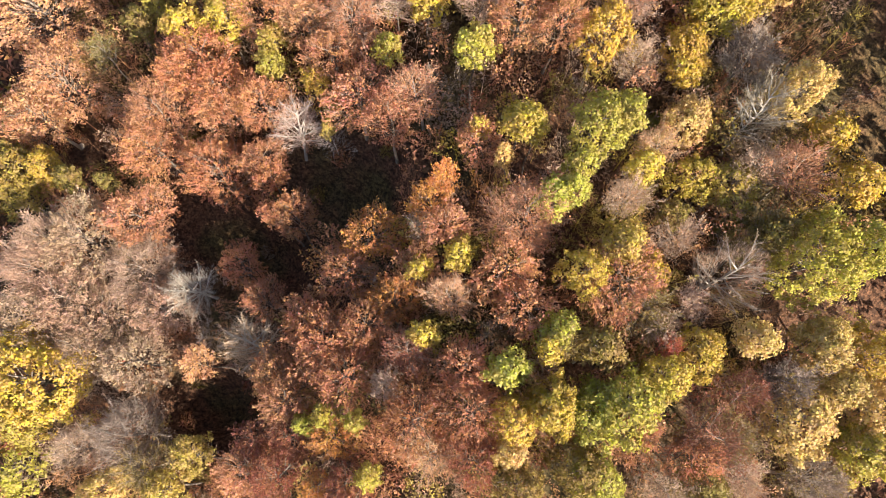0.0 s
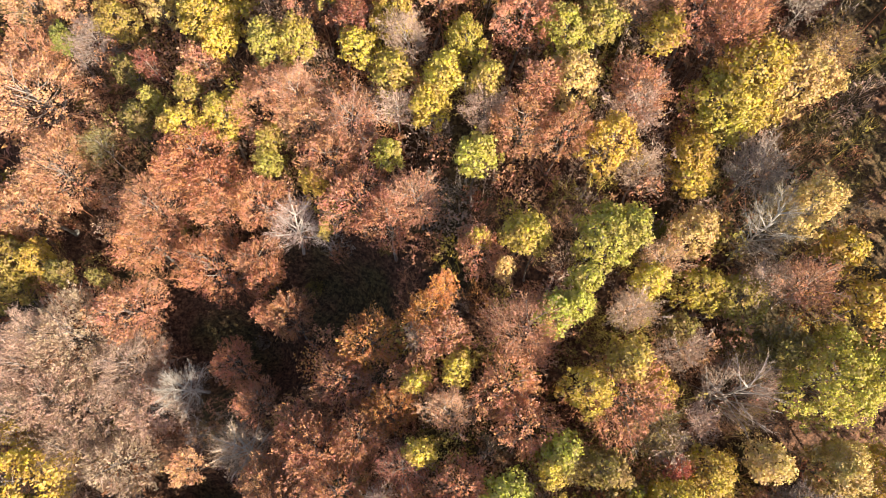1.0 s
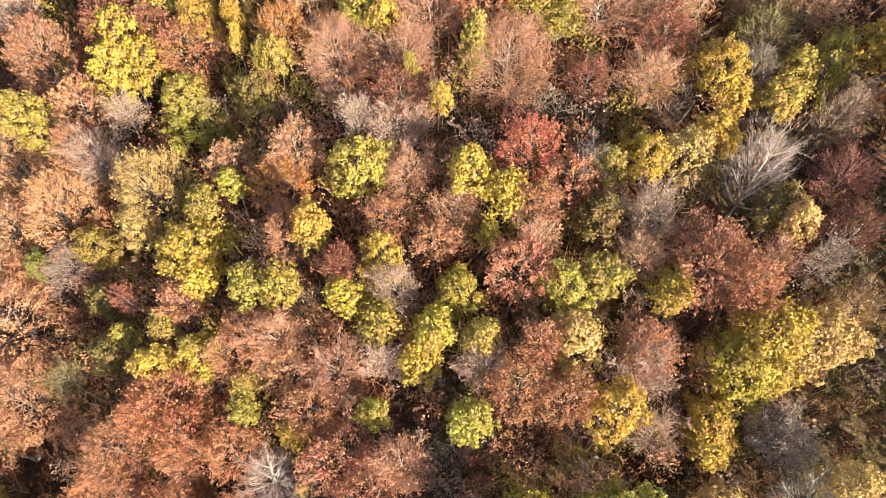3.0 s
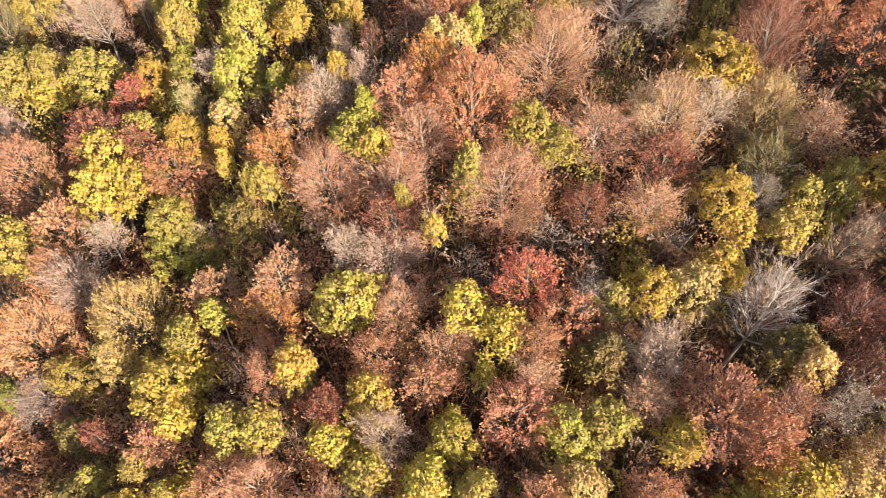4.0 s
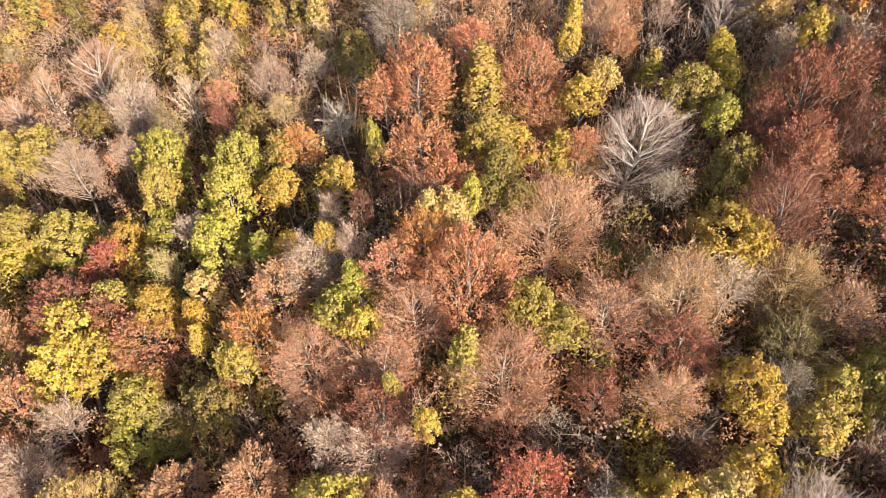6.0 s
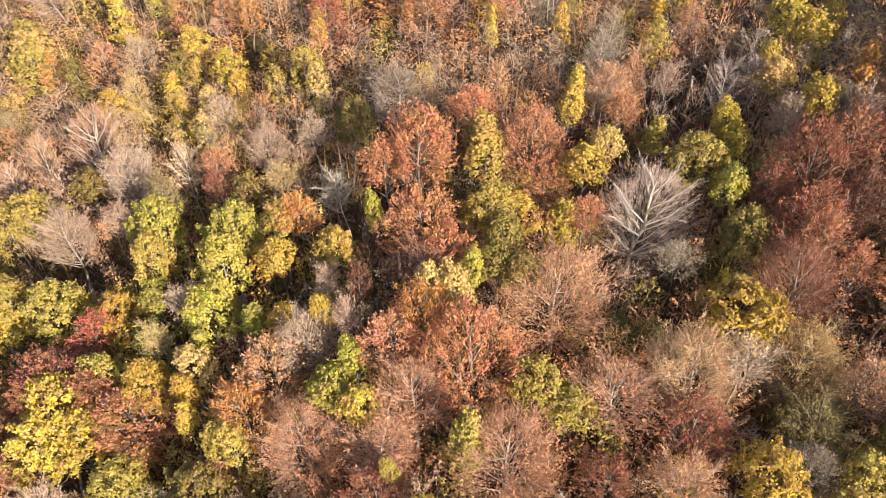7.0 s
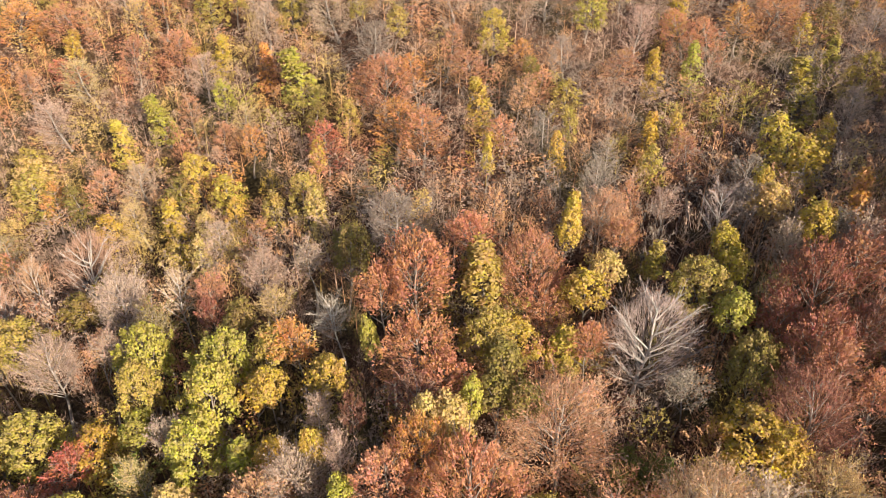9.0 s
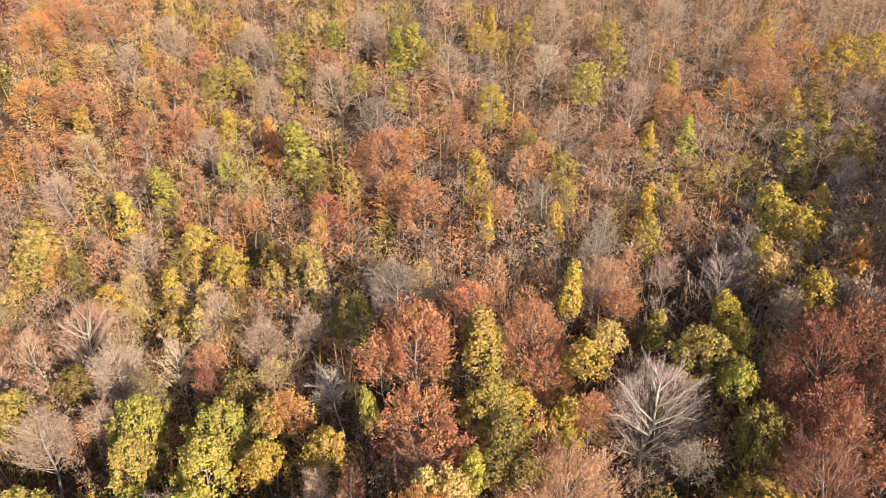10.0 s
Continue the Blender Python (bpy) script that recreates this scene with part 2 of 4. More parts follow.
def envelope(rng, kind, R, H, base):
    """The crown's outline: a lobed dome, or a spire, as a function of bearing and height share."""
    a, b, c = rng.uniform(0, 6.28, 3)

    def at(turn, share):
        lobes = 1 + 0.14 * np.sin(2 * turn + a) + 0.13 * np.sin(3 * turn + b + 2 * share) + 0.10 * np.sin(5 * turn + c - 3 * share) + 0.06 * np.sin(8 * turn + a + 5 * share)
        if kind == "slender":
            u = (share + 0.5) / 1.5
            z, rad = base + (H - base) * u, R * np.clip(1.10 - u, 0.05, 1) ** 0.7 * np.clip(u * 4 + 0.4, 0, 1) * lobes
            lean = np.full_like(z, 0.45)
        else:
            middle, half = base + (H - base) * 0.42, (H - base) * 0.58
            z, rad = middle + half * share, R * np.sqrt(np.clip(1 - share * share, 0.015, 1)) * lobes
            lean = share * R / half * 1.4
        flat = np.stack([np.cos(turn), np.sin(turn), np.zeros_like(turn)], -1)
        place = flat * rad[..., None]
        place[..., 2] = z
        normal = flat * np.sqrt(np.clip(1 - share * share, 0.03, 1))[..., None]
        normal[..., 2] += lean
        return place, unit(normal)

    return at


def skeleton_of(rng, outline, R, H, base, kind, n1, n2, n3, twig):
    """Trunk, boughs, branches and twigs of a crown with an uneven outline."""
    bend = rng.normal(0, 0.04, 2)
    axis = lambda z: np.stack([bend[0] * z + 0.12 * np.sin(z * 0.9 + bend[1] * 40), bend[1] * z + 0.12 * np.cos(z * 0.8 + bend[0] * 30), z], -1)
    turn = np.arange(n1) * 2.39996 + rng.uniform(0, 6.28) + rng.normal(0, 0.25, n1)
    share = -0.45 + 1.42 * (np.arange(n1) + 0.5) / n1
    tips, _ = outline(turn, share)
    tips[:, :2] *= rng.uniform(0.82, 1.05, (n1, 1))
    tips[:, :2] += axis(tips[:, 2])[:, :2]
    rad, z = np.hypot(tips[:, 0], tips[:, 1]), tips[:, 2]
    start = z - rad * rng.uniform(0.75, 1.25, n1) - 0.5
    start = np.clip(start, base * 0.75, H * 0.88)
    roots = axis(start)
    reach = tips - roots
    def fork(p0, vec, count, lo, hi, length, spread):
        f = rng.uniform(lo, hi, (len(p0), count))
        q0 = p0[:, None] + vec[:, None] * f[..., None]
        out = np.zeros_like(q0)
        out[..., :2] = q0[..., :2]
        d = unit(unit(vec)[:, None] * 1.0 + rng.normal(0, spread, q0.shape) + unit(out) * 0.25 + np.array([0, 0, 0.12]))
        ln = length * rng.uniform(0.55, 1.15, q0.shape[:2])[..., None]
        return q0.reshape(-1, 3), (d * ln).reshape(-1, 3)
    b0, bv = fork(roots, reach, n2, 0.25 if kind in ("bare", "thin") else 0.42, 1.0, (0.42 if kind == "bare" else 0.34) * R + 0.15, 0.34)
    t0, tv = fork(b0, bv, n3, 0.1, 1.0, twig, 0.4)
    return axis, roots, reach, b0, bv, t0, tv


def foliage(rng, outline, axis, kind, R, leaves, t0, tv):
    """Where the leaves sit: in rounded cushions, in feathered sprays that fan from the stem, or sparsely on twigs."""
    if kind == "thin":
        pick = rng.integers(0, len(t0), leaves)
        at = t0[pick] + tv[pick] * rng.uniform(0, 1, (leaves, 1)) + rng.normal(0, 0.05, (leaves, 3))
        return at, unit(tv[pick]), unit(unit(tv[pick]) * 0.6 + np.array([0, 0, 0.5]))
    cushions = kind in ("maple", "slender", "shrub")
    count = int((95 if cushions else 150) * (R / 2.2) ** 1.6 * (1.9 if kind == "slender" else 1.0)) + 14
    turn = np.arange(count) * 2.39996 + rng.normal(0, 0.25, count)
    share = -0.42 + 1.41 * (np.arange(count) + 0.5) / count
    place, normal = outline(turn, np.clip(share + rng.normal(0, 0.03, count), -0.5, 0.995))
    place[:, :2] *= rng.uniform(0.86, 1.16, (count, 1))
    place[:, :2] += axis(place[:, 2])[:, :2]
    place[:, 2] += rng.normal(0, 0.09 + 0.05 * R, count)
    per = leaves // count
    if cushions:
        puff = rng.uniform(0.20, 0.50, count) * (0.75 + 0.14 * R)
        heart = place - normal * puff[:, None] * rng.uniform(0.5, 1.3, (count, 1))
        d = unit(normal[:, None] * 0.7 + rng.normal(0, 0.85, (count, per, 3)))
        at = heart[:, None] + d * puff[:, None, None] * rng.uniform(0.55, 1.35, (count, per, 1))
        return at.reshape(-1, 3), unit(rng.normal(0, 1, (count * per, 3))), unit(d + normal[:, None] * 0.5).reshape(-1, 3)
    way = unit(normal + np.array([0, 0, 0.60]) + rng.normal(0, 0.20, (count, 3)))
    long = rng.uniform(0.65, 1.15, (count, 1)) * (0.7 + 0.13 * R)
    root = place - way * long * rng.uniform(0.7, 1.05, (count, 1))
    f = rng.uniform(0, 1, (count, per, 1)) ** 0.8
    at = root[:, None] + way[:, None] * long[:, None] * f + rng.normal(0, 1, (count, per, 3)) * (0.17 - 0.11 * f)
    along = np.repeat(way[:, None], per, 1)
    face = normal[:, None] * 0.9 + rng.normal(0, 0.25, (count, per, 3))
    at, along, face = at.reshape(-1, 3), along.reshape(-1, 3), unit(face).reshape(-1, 3)
    # leaves on the inner twigs
    inner = rng.integers(0, len(at), len(at) // 4)
    middle = axis(at[inner, 2])
    deep = middle + (at[inner] - middle) * rng.uniform(0.55, 0.92, (len(inner), 1)) - np.array([0, 0, 1]) * rng.uniform(0, 0.5, (len(inner), 1))
    return np.concatenate([at, deep]), np.concatenate([along, along[inner]]), np.concatenate([face, face[inner]])


def tree_meshes(kind, seed, R, H, base, leaves, size, n1, n2, n3, twig, thick):
    """The trunk, limbs, twigs and leaf crown of one tree form."""
    rng = np.random.default_rng(seed)
    outline = envelope(rng, kind, R, H, base)
    axis, p0, pv, b0, bv, t0, tv = skeleton_of(rng, outline, R, H, base, kind, n1, n2, n3, twig)
    pale = PALE_BARK if kind == "bare" else GREY_BARK if kind == "thin" else BARK
    out = {}
    z = np.linspace(-0.5, H * 0.9, 8)
    pts, girth = axis(z), thick * np.linspace(1.15, 0.25, 8)
    girth[0] *= 1.35
    v, f = join([rods(pts[:-1], pts[1:], girth[:-1], girth[1:], 7)])
    out["trunk"] = mesh_from("trunk", v, f, [pale])
    knee = p0 + pv * 0.5 + np.array([0, 0, -0.06]) * np.linalg.norm(pv, axis=1)[:, None] + rng.normal(0, 0.06, p0.shape)
    w = thick * (0.56 if kind == "bare" else 0.36)
    width = np.full(len(p0), w)
    lower, upper = rods(p0, knee, width, width * 0.66, 4), rods(knee, p0 + pv, width * 0.66, width * 0.22, 4)
    fine = rods(b0, b0 + bv, np.full(len(b0), w * (0.26 if kind == "bare" else 0.34)), None, 3)
    if kind in ("thin", "bare"):
        for i in range(n1):
            piece = [(lower[0][i * 8:i * 8 + 8], lower[1][:4]), (upper[0][i * 8:i * 8 + 8], upper[1][:4]), (fine[0][i * n2 * 4:(i + 1) * n2 * 4], fine[1][:n2 * 3])]
            v, f = join(piece)
            out["bough", i] = mesh_from("bough", v, f, [pale])
    else:
        v, f = join([lower, upper, fine] if kind == "beech" else [lower, upper])
        out["branching"] = mesh_from("branching", v, f, [pale])
    if kind in ("thin", "bare", "beech"):
        count = int(300 * R ** 1.4) if kind == "beech" else int(430 * R ** 1.9)
        turn, share = rng.uniform(0, 6.28, count), rng.uniform(-0.45, 0.99, count)
        place, normal = outline(turn, share)
        place[:, :2] += axis(place[:, 2])[:, :2]
        if kind == "beech":
            way = unit(normal + np.array([0, 0, 0.60]) + rng.normal(0, 0.24, (count, 3)))
        else:
            place[:, :2] *= rng.uniform(0.6, 1.06, (count, 1))
            way = unit(normal * 0.75 + np.array([0, 0, 0.55]) + rng.normal(0, 0.24, (count, 3)))
        way = way * twig * rng.uniform(0.6, 1.5, (count, 1))
        outer = place - way * rng.uniform(0.8, 1.3, (count, 1))
        if kind == "beech":
            t0, tv = outer, way * 1.15
        else:
            t0, tv = np.concatenate([t0, outer]), np.concatenate([tv, way])
        v, f = slivers(rng, t0, tv, 0.010 if kind == "bare" else 0.0095)
        out["twig_spray"] = mesh_from("twig_spray", v, [f], [TWIGS])
    if leaves:
        at, along, outward = foliage(rng, outline, axis, kind, R, leaves, t0, tv)
        v, f = leaf_quads(rng, at, along, outward, size, 0.26 if kind in ("beech", "thin") else 0.44)
        out["crown"] = mesh_from("crown", v, [f], [LEAVES])
    return out


# crown radius, height, crown base, leaves, leaf length, boughs, branches on each, twigs on each, twig length, trunk radius
FORMS = {
    "beech": [(1.25, 10.0, 6.9, 1500, 0.18, 14, 4, 1, 0.50, 0.10), (2.2, 10.5, 5.4, 3400, 0.185, 22, 4, 1, 0.60, 0.13), (3.7, 11.3, 3.4, 7800, 0.195, 34, 5, 1, 0.70, 0.18)],
    "maple": [(1.25, 10.0, 6.6, 2200, 0.18, 14, 4, 2, 0.45, 0.10), (2.2, 10.5, 5.1, 5000, 0.19, 28, 5, 2, 0.5, 0.13), (3.7, 11.3, 3.2, 10400, 0.205, 48, 5, 2, 0.6, 0.18)],
    "thin": [(1.25, 10.0, 6.8, 850, 0.14, 12, 6, 6, 0.6, 0.08), (2.2, 10.5, 5.3, 2600, 0.145, 20, 7, 7, 0.7, 0.12), (3.9, 11.6, 3.4, 8200, 0.15, 30, 8, 9, 0.8, 0.15)],
    "bare": [(1.4, 9.5, 5.2, 0, 0.2, 14, 8, 8, 0.6, 0.08), (2.4, 10.8, 4.6, 0, 0.2, 20, 9, 10, 0.7, 0.12), (4.2, 12.2, 2.6, 0, 0.2, 28, 11, 11, 0.8, 0.19)],
    "slender": [(0.68, 8.6, 5.4, 1300, 0.20, 26, 3, 3, 0.35, 0.08), (1.35, 10.5, 5.4, 3300, 0.21, 36, 5, 3, 0.5, 0.12)],
    "shrub": [(1.3, 4.2, 0.6, 1500, 0.20, 18, 4, 3, 0.45, 0.06)],
}
MADE = {}
for row, (kind, forms) in enumerate(FORMS.items()):
    for col, (R, H, base, leaves, size, *limbs) in enumerate(forms):
        for variant in range(3 if kind in ("beech", "maple", "thin") else 2):
            MADE[kind, col, variant] = tree_meshes(kind, 100 * row + 10 * col + variant, R, H, base, leaves, size, *limbs)
            # the young wood farther up is half as tall, with crowns that reach low, and carries fewer, larger sprays
            deep = H - min(0.92 * H, (7.0 if kind == "slender" else 5.6) * R)
            MADE[kind, col, variant, "far"] = tree_meshes(kind, 1000 + 100 * row + 10 * col + variant, R, H, deep, int(leaves * 0.55), size * 1.25, *limbs)

NAMES = {
    "beech": ("beech_tree", "{} beech in dry autumn leaf on the hillside", "autumn beeches"),
    "maple": ("maple_tree", "{} maple with cushioned autumn foliage on the hillside", "autumn maples"),
    "thin": ("thinning_tree", "half-bare tree with {} twigs and few leaves", "half-bare trees"),
    "bare": ("bare_tree", "leafless tree with pale trunk and {} twigs", "leafless trees"),
    "slender": ("young_tree", "{} slender young tree in autumn leaf", "slender young trees"),
    "shrub": ("shrub", "{} leafy shrub in a gap of the wood", "shrubs"),
}
WORDS = {
    "tan": "tan-brown", "pinkish": "pinkish brown", "russet": "russet-brown", "copper": "coppery orange-brown", "maroon": "dark maroon", "umber": "shade-darkened umber-brown", "red": "brick-red",
    "orange": "orange", "straw": "straw-gold", "yellow": "bright yellow", "lime": "yellow-green", "gold": "golden", "mustard": "mustard-yellow",
    "olive": "olive", "green": "green", "mauve": "greyish mauve", "grey": "grey-brown", "white": "whitish",
}
STANDING = []
plant_rng = np.random.default_rng(5)


def shade(colour, rng, amount=0.10):
    c = np.array(colour) * rng.uniform(1 - amount, 1 + amount) * rng.uniform(1 - amount * 0.5, 1 + amount * 0.5, 3)
    return (*c, 1.0)


def plant(kind, colour, places):
    """Sets out trees of one kind and colour at (x, y, crown radius, how far the top stands over the wood's mean height)."""
    name, label, group = NAMES[kind]
    rng = plant_rng
    for x, y, r, lift in places:
        forms = FORMS[kind]
        col = min(range(len(forms)), key=lambda i: abs(math.log(forms[i][0] / r)))
        form = (kind, col, int(rng.integers(0, 3 if kind in ("beech", "maple", "thin") else 2)))
        meshes = MADE[(*form, "far") if y > 92 else form]
        ground = float(ground_height(x, y))
        top = max(float(canopy_height(x, y)) + lift, ground + 3.2)
        if kind == "shrub":
            top = ground + rng.uniform(3.5, 5.0)
        wide, tall = r * {"beech": 1.12, "thin": 1.14, "slender": 1.2, "maple": 1.05}.get(kind, 1.0) / forms[col][0], (top - ground) / forms[col][1]
        base = new(name)
        base.matrix_basis = pose(x, y, ground, 0, 0, 0) @ pose(0, 0, 0, rng.normal(4.0, 2.5), rng.normal(0, 2.5), rng.uniform(0, 360)) @ Matrix.Diagonal((wide, wide, tall, 1))
        tagged(base, label.format(WORDS[colour]), "shrub" if kind == "shrub" else "tree", group)
        base.empty_display_size = 0.2
        tint = shade(LEAF_COLOUR[colour], rng)
        twig = shade(TWIG_COLOUR.get(colour, (0.36, 0.25, 0.17)), rng)
        for part, me in meshes.items():
            ob = new(part if isinstance(part, str) else part[0], me)
            ob.parent = base
            if part in ("twig_spray", "branching"):
                tagged(ob, kind="stuff")
            ob.color = tint if part == "crown" else twig
        STANDING.append((x, y, r, kind, colour))


plant("beech", "copper", [
    (-2.2, 1.8, 3.1, 1.0), (-13.1, 9.8, 2.4, 3.0), (-21.3, 16.5, 1.9, 0.6), (-17.6, 24.7, 1.4, 0.2), (-23.1, 26.0, 3.1, 1.3),
    (-28.1, 27.8, 2.5, 1.8), (-17.4, 30.4, 2.1, 1.5), (-21.3, 32.2, 2.3, 2.0), (-25.2, 34.6, 2.0, 2.7), (-22.6, 35.6, 2.7, 1.9),
    (3.3, 65.2, 2.9, 2.8), (-23.9, 65.5, 2.8, -0.4), (35.4, 71.5, 2.4, 0.9), (-0.3, 74.0, 1.6, 0.7), (12.6, 77.6, 1.2, -0.7),
    (0.3, 77.6, 2.4, 1.5), (-3.2, 79.9, 1.5, 2.9), (-1.5, 82.9, 2.7, 3.9), (3.3, 88.4, 1.6, 1.1), (7.2, 102.4, 1.1, 0.7),
    (-1.6, 102.9, 2.5, 1.4), (-6.4, 111.8, 3.0, 1.6), (-9.1, 112.1, 1.7, 1.0), (0.7, 116.2, 1.2, 0.8),
])
plant("beech", "copper", [
    (31.5, 116.9, 1.7, 1.2), (29.0, 118.1, 1.9, 1.3), (40.0, 122.6, 2.5, 1.8), (-33.4, 124.0, 1.7, 1.1), (43.5, 127.9, 2.0, 1.5),
    (40.9, 130.3, 1.9, 1.5), (-37.7, 131.1, 2.3, 1.4), (-50.2, 131.7, 2.4, 1.5), (-33.6, 134.1, 1.9, 1.2), (-60.2, 150.7, 3.1, 2.4),
])
plant("beech", "maroon", [
    (-15.6, -3.0, 2.1, 1.0), (-8.4, -2.9, 1.8, 0.8), (1.8, -1.4, 2.0, 0.7), (-14.9, 0.1, 1.8, 1.1), (-19.6, 0.1, 1.6, 0.9),
    (-45.5, 1.9, 2.1, 1.5), (-9.4, 43.6, 1.2, 1.2), (-27.3, 43.7, 1.0, 0.0), (-7.8, 44.3, 1.2, 1.8), (-3.1, 57.2, 2.0, -0.8),
    (11.8, 59.4, 1.7, -1.8), (18.4, 61.8, 1.8, 0.5), (-28.6, 68.1, 1.6, 0.9), (-33.4, 69.2, 2.6, 2.6), (28.9, 75.9, 2.1, 2.1),
    (26.6, 78.1, 1.1, 1.5), (30.0, 79.5, 2.9, 3.1), (32.5, 79.7, 1.6, 3.1), (36.9, 83.0, 2.4, 1.6), (-19.2, 84.4, 0.9, 0.4),
])
plant("beech", "mauve", [
    (-31.7, 8.0, 2.8, -1.1), (-41.7, 11.8, 3.2, 0.5), (-30.0, 11.9, 2.5, -0.7), (-35.0, 12.1, 4.2, -2.1), (-38.3, 14.5, 3.7, -0.2),
    (-36.5, 19.5, 3.6, 1.5),
])
plant("beech", "orange", [
    (-11.6, -3.9, 1.3, 0.7), (-47.9, -0.8, 1.3, 0.9), (-9.5, -0.2, 1.8, 0.9), (-4.5, 10.6, 1.7, 0.5), (-6.5, 18.6, 2.3, -0.3),
    (-0.7, 19.8, 1.7, 1.4), (0.5, 20.4, 1.0, 1.5), (-13.8, 51.0, 2.2, 0.4), (-13.4, 64.3, 1.9, 0.3), (-0.7, 69.2, 1.7, 1.6),
    (-10.9, 80.2, 1.4, -0.0), (-44.2, 104.7, 1.5, 1.0), (-4.4, 105.2, 2.3, 1.3), (-21.3, 107.7, 1.2, 0.7), (-2.5, 112.5, 1.4, 0.9),
    (10.1, 113.6, 1.0, 0.7), (35.7, 120.5, 1.5, 1.1), (49.2, 130.3, 1.6, 1.2), (-60.3, 133.8, 2.8, 1.7), (-64.1, 147.0, 3.0, 2.2),
])
plant("beech", "pinkish", [
    (-19.8, -3.6, 2.2, 1.0), (20.6, -1.4, 2.0, 0.8), (16.6, -0.9, 2.2, 1.4), (2.3, 2.4, 2.9, 1.1), (0.8, 5.2, 2.0, 0.9),
    (6.7, 11.2, 2.2, 0.1), (5.1, 13.8, 2.3, 0.2), (-31.4, 21.5, 2.8, 1.1), (-7.8, 29.4, 2.6, 1.0), (-22.5, 29.9, 2.0, 1.9),
    (-28.5, 31.4, 2.9, 3.3), (9.5, 33.4, 1.7, 1.5), (16.8, 37.4, 2.0, -0.0), (-16.3, 39.5, 3.0, 1.8), (6.0, 42.4, 2.2, 1.1),
    (-13.0, 46.8, 1.9, 1.5), (10.1, 49.2, 2.2, -0.3), (-34.5, 57.5, 1.7, 2.3), (-34.9, 59.8, 2.5, 2.8), (-2.5, 67.0, 1.9, 0.7),
    (-40.5, 67.1, 3.1, 2.2), (-38.2, 105.2, 2.0, 1.0), (10.6, 108.3, 1.0, 0.7), (-54.3, 123.3, 1.4, 0.9),
])
plant("beech", "red", [
    (18.2, 7.2, 0.9, -0.3), (7.2, 50.9, 2.0, 1.0), (-29.8, 72.0, 1.5, 0.2), (-46.0, 77.4, 1.5, 0.4), (-12.0, 104.6, 1.7, 1.0),
    (-47.1, 123.1, 1.6, 1.0),
])
plant("beech", "russet", [
    (-7.4, -4.9, 1.6, 0.7), (-14.0, 4.0, 2.2, 2.0), (-15.7, 5.8, 2.0, 2.1), (-8.3, 5.8, 2.5, 1.5), (-10.7, 8.2, 2.5, 2.4),
    (-7.2, 10.2, 2.0, 1.1), (-17.1, 13.1, 1.7, 1.4), (14.2, 13.5, 2.8, 1.1), (-2.4, 13.5, 1.7, -0.0), (-9.8, 14.7, 2.3, 1.0),
    (1.0, 17.4, 1.6, 0.9), (-13.9, 19.7, 1.8, 0.5), (-16.1, 21.1, 1.1, 0.5), (3.1, 24.0, 1.7, 1.0), (-17.6, 26.8, 1.8, 0.5),
    (-4.7, 27.2, 2.1, 0.7), (-45.4, 31.6, 2.9, 1.2), (-10.4, 33.6, 2.1, 1.4), (6.5, 34.9, 2.2, 1.1), (7.7, 37.7, 1.5, 1.1),
    (23.1, 41.2, 1.9, 4.0), (20.2, 42.3, 2.7, 3.6), (-22.4, 43.3, 1.6, 0.9), (-0.9, 45.7, 1.5, -0.1),
])
plant("beech", "russet", [
    (7.2, 47.4, 1.3, 0.8), (-42.4, 47.8, 2.1, 1.2), (-3.8, 47.8, 1.8, 0.4), (32.1, 71.2, 1.0, 1.0), (29.5, 74.0, 1.4, 2.1),
    (9.1, 82.8, 1.7, -1.2), (8.7, 85.1, 2.9, 1.1), (-20.0, 87.5, 1.2, 0.6), (15.2, 88.2, 1.2, 0.3), (18.9, 93.1, 0.8, 0.5),
    (-18.5, 93.6, 1.3, 0.3), (25.4, 97.2, 1.5, 1.0), (-24.3, 108.1, 1.2, 0.7), (19.1, 111.4, 1.5, 1.0), (3.9, 112.1, 1.6, 1.0),
    (-29.5, 113.4, 1.2, 0.7), (-39.5, 123.7, 1.9, 1.1), (-15.4, 129.8, 1.6, 1.1), (-51.3, 147.0, 2.6, 1.9),
])
plant("beech", "straw", [
    (-26.0, 52.1, 2.9, 4.0), (-2.0, 93.7, 1.1, 0.8), (-40.3, 130.3, 1.8, 1.1), (-49.8, 139.1, 1.6, 1.1),
])
plant("beech", "tan", [
    (-23.3, 7.2, 1.4, 0.7), (-42.7, 32.7, 2.7, 0.5), (-13.0, 36.3, 2.0, 1.3), (-40.0, 36.8, 3.5, 0.2), (-42.0, 44.2, 4.9, 2.0),
    (-41.6, 51.5, 2.5, 2.3), (-12.0, 52.5, 2.0, 1.7), (-37.0, 52.5, 2.9, 3.6), (-18.5, 54.6, 1.7, -0.6), (-43.1, 58.3, 3.0, 2.1),
    (-12.8, 67.2, 2.4, 0.5), (-30.2, 82.3, 1.1, 0.5), (5.3, 93.0, 1.0, 0.7), (8.1, 107.4, 1.1, 0.7),
])
# the shade on these is put into their leaf colour
plant("beech", "umber", [
    (30.3, 45.7, 1.9, 2.0), (-5.3, 72.6, 0.9, 0.2), (35.1, 75.9, 1.9, 1.5),
])
